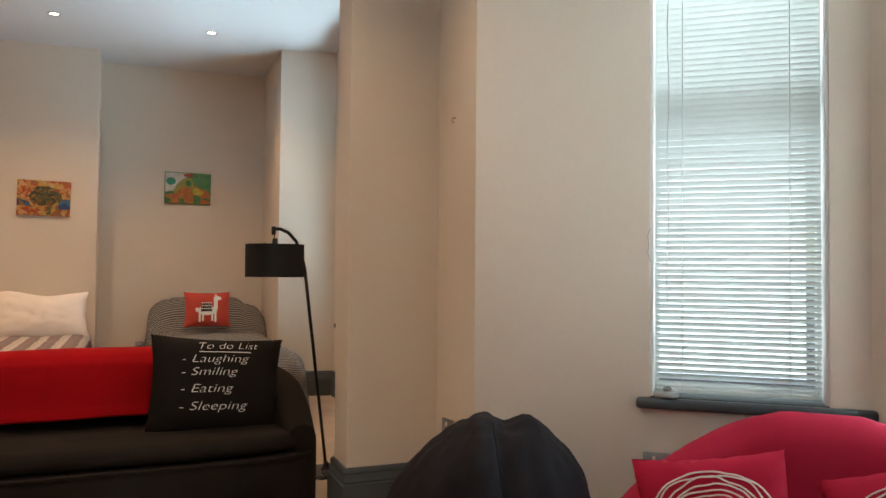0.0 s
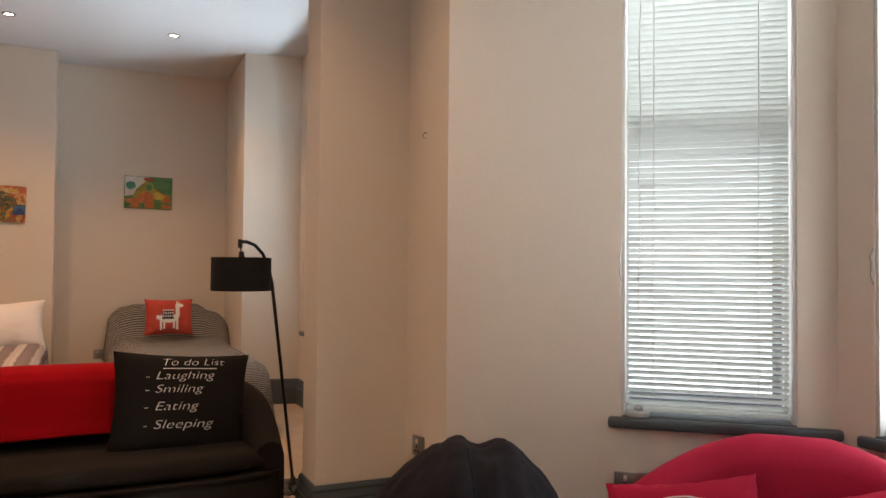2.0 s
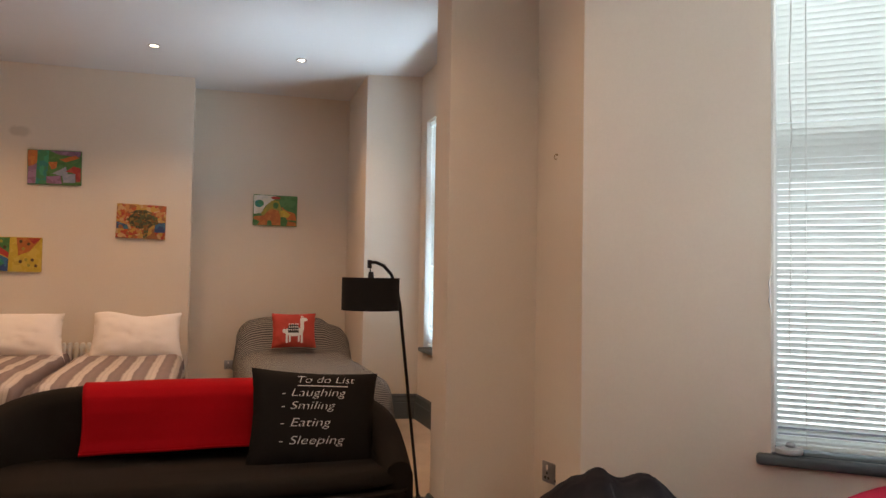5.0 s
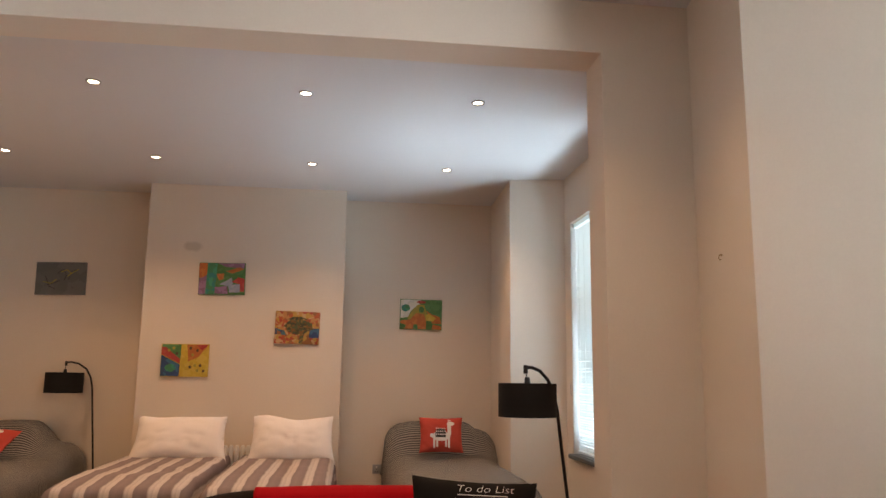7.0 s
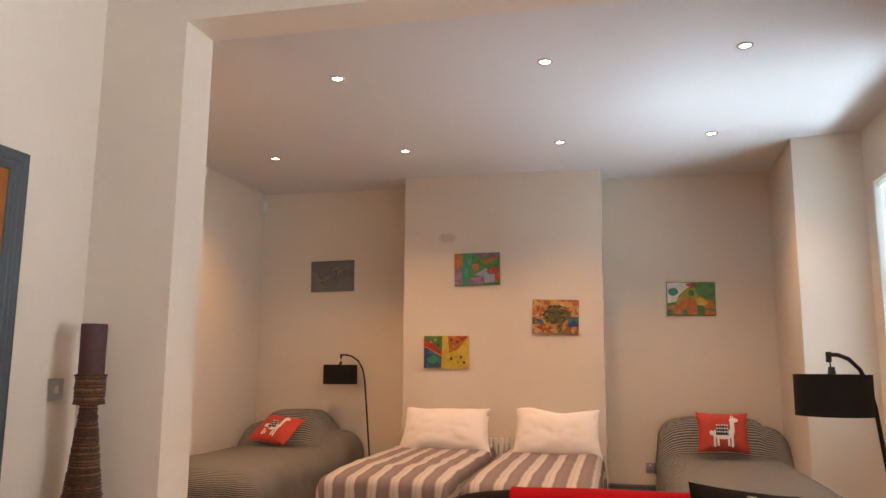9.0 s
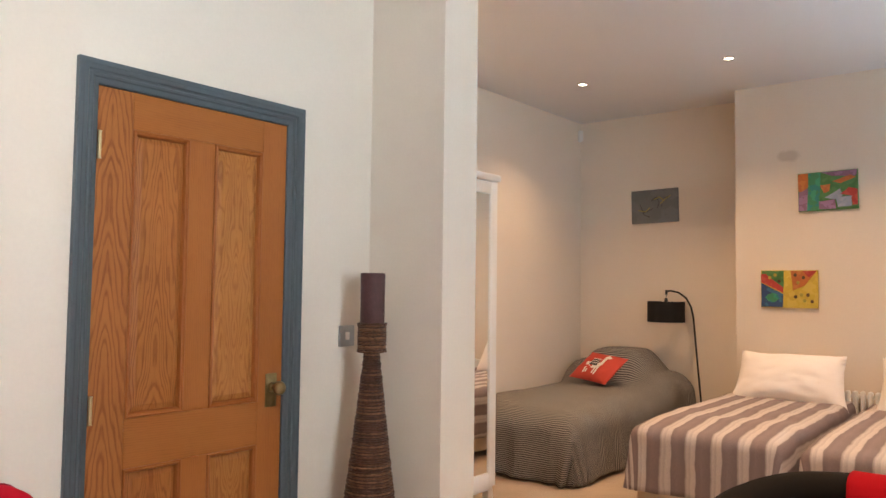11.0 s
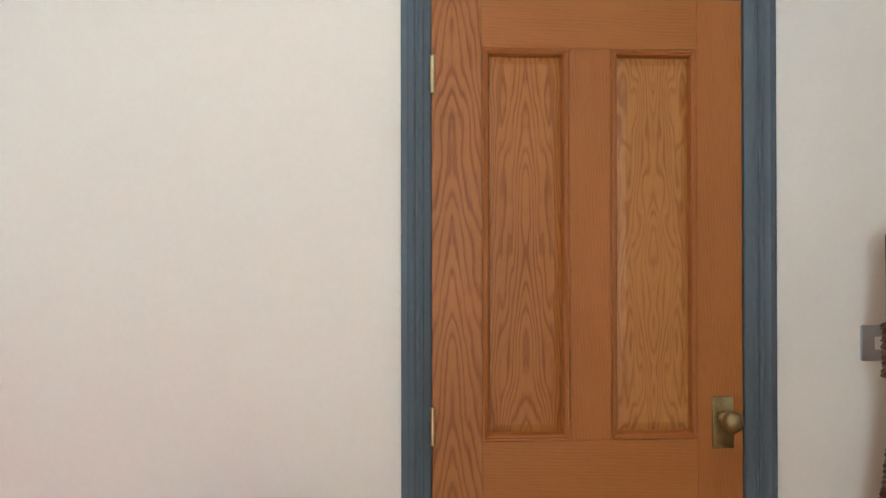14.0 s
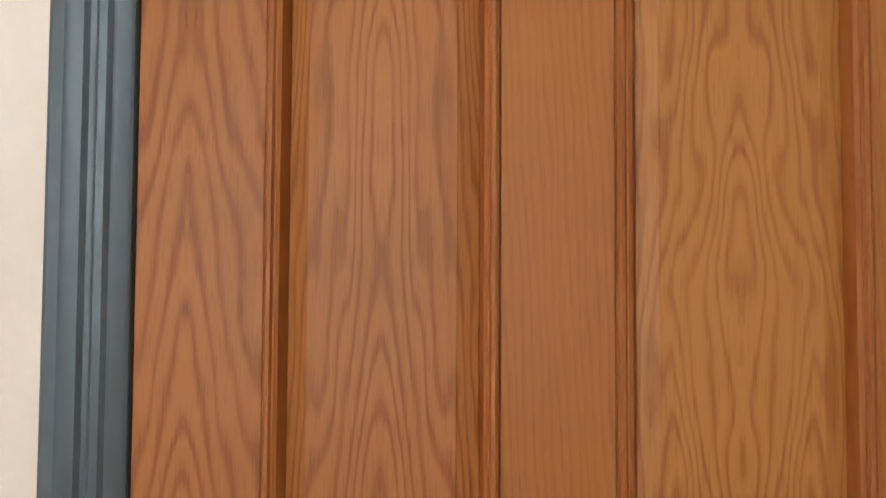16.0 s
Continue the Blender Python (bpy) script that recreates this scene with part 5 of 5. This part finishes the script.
# ---- wicker vase ----
vase = thing("floor_vase", "tall dark wicker floor vase with a plum bark neck", "vase", pose(0.218, 1.040, 0))


def vase_r(z):
    return 0.027 + (1.092 - z) / 1.092 * 0.126 + 0.012 * (1 - z / 1.092) ** 2


z, i = 0.006, 0
rnd = random.Random(4)
while z < 1.092:
    h = rnd.uniform(0.0048, 0.0072)
    band = 0.5 + 0.5 * math.sin(z * 46)
    q = rnd.random()
    which = (WICKER, WICKER_L, WICKER, WICKER_P)[i % 4] if q < 0.45 + 0.3 * band else WICKER
    r = vase_r(z) + rnd.uniform(-0.0022, 0.0018)
    ph, tl = rnd.uniform(0, 6.28), rnd.uniform(0, 0.0025)
    weave = [(2 * math.pi * k / 48, r + 0.0022 * math.sin(12 * 2 * math.pi * k / 48 + math.pi * i)) for k in range(48)]
    pts = [(q * math.cos(a), q * math.sin(a), z + tl * math.sin(a + ph)) for a, q in weave]
    bm = bmesh.new()
    tube(bm, pts, h * 0.62, 5, True)
    part("ring", bm, which, vase, "", True, 80)
    z += h * 1.05
    i += 1
bm = bmesh.new()
lathe(bm, [(0.0, 0.0), (vase_r(0) - 0.004, 0.0), (vase_r(0.5) - 0.004, 0.5), (vase_r(1.09) - 0.004, 1.09), (0.04, 1.10), (0.04, 1.2)], 30)
part("core", bm, WICKER, vase)
for k in range(17):
    bm = bmesh.new()
    zz = 1.094 + k * 0.0069
    r = 0.0535 + rnd.uniform(-0.0015, 0.0015) + (0.003 if k in (0, 16) else 0)
    weave = [(2 * math.pi * j / 48, r + 0.0022 * math.sin(12 * 2 * math.pi * j / 48 + math.pi * k)) for j in range(48)]
    tube(bm, [(q * math.cos(a), q * math.sin(a), zz + 0.0012 * math.sin(5 * a + k)) for a, q in weave], 0.0040, 5, True)
    part("ring", bm, (WICKER_L, WICKER, WICKER_L, WICKER_P, WICKER)[k % 5], vase, "", True, 80)
bm = bmesh.new()
lathe(bm, [(0.040, 1.18), (0.0490, 1.205), (0.0485, 1.30), (0.0500, 1.400), (0.0485, 1.407), (0.044, 1.402), (0.042, 1.25), (0.0, 1.24)], 40)
part("neck", bm, LEAF, vase, "plum coloured bark cylinder")

# ---- mirrored wardrobe ----
wd = thing("wardrobe", "tall white wardrobe with a mirrored door", "wardrobe", Matrix.Identity(4))
bm = bmesh.new()
box(bm, -1.02, -0.475, 2.10, 2.878, 0.07, 2.045, 0.004)
part("body", bm, WHITE, wd)
bm = bmesh.new()
box(bm, -1.035, -0.435, 2.085, 2.892, 2.045, 2.088, 0.008)
part("cornice", bm, WHITE, wd)
for y in (2.13, 2.84):
    for x in (-1.0, -0.53):
        bm = bmesh.new()
        box(bm, x, x + 0.05, y, y + 0.05, 0.0, 0.072, 0.004)
        part("foot", bm, WHITE, wd)
for y0, y1 in ((2.105, 2.505), (2.51, 2.874)):
    bm = bmesh.new()
    for a, b, lo, hi in ((y0, y0 + 0.07, 0.10, 2.04), (y1 - 0.07, y1, 0.10, 2.04), (y0 + 0.07, y1 - 0.07, 1.96, 2.04), (y0 + 0.07, y1 - 0.07, 0.10, 0.19)):
        box(bm, -0.474, -0.452, a, b, lo, hi, 0.003)
    dr = part("door", bm, WHITE, wd, "white framed door")
    bm = bmesh.new()
    box(bm, -0.472, -0.462, y0 + 0.068, y1 - 0.068, 0.188, 1.962)
    part("mirror", bm, MIRROR, dr, "full-length mirror pane", False)

# ---- radiator behind the beds, sill oddments ----
rad = thing("radiator", "white column radiator between the beds", "radiator", pose(1.22, 5.168, 0))
for k in range(12):
    bm = bmesh.new()
    box(bm, -0.30 + k * 0.05, -0.265 + k * 0.05, -0.035, 0.022, 0.12, 0.63, 0.014, 3)
    part("column", bm, WHITE, rad)
for zz in (0.16, 0.575):
    bm = bmesh.new()
    box(bm, -0.30, 0.285, -0.012, 0.008, zz, zz + 0.03, 0.006)
    part("header", bm, WHITE, rad)
for x in (-0.27, 0.25):
    bm = bmesh.new()
    box(bm, x, x + 0.02, -0.01, 0.01, 0.0, 0.13)
    part("foot", bm, WHITE, rad)
d1 = (A1 - B1).normalized()
n1 = Vector((-d1.y, d1.x, 0))
spot = B1 + d1 * 0.635 + n1 * 0.0 + Vector((0, 0, WIN_LO + 0.001))
puck = thing("round_box", "small round grey plastic box on the window sill", "box", Matrix.Translation(spot - n1 * 0.005))
bm = bmesh.new()
lathe(bm, [(0.0, 0.0), (0.040, 0.0), (0.043, 0.004), (0.043, 0.012), (0.039, 0.017), (0.0, 0.019)], 32)
part("body", bm, material("pale_grey_plastic", (0.35, 0.36, 0.37), 0.4), puck)
bm = bmesh.new()
lathe(bm, [(0.0, 0.036), (0.010, 0.034), (0.016, 0.027), (0.014, 0.020), (0.010, 0.017)], 20, (0.008, 0.004))
part("knob", bm, STEEL, puck)
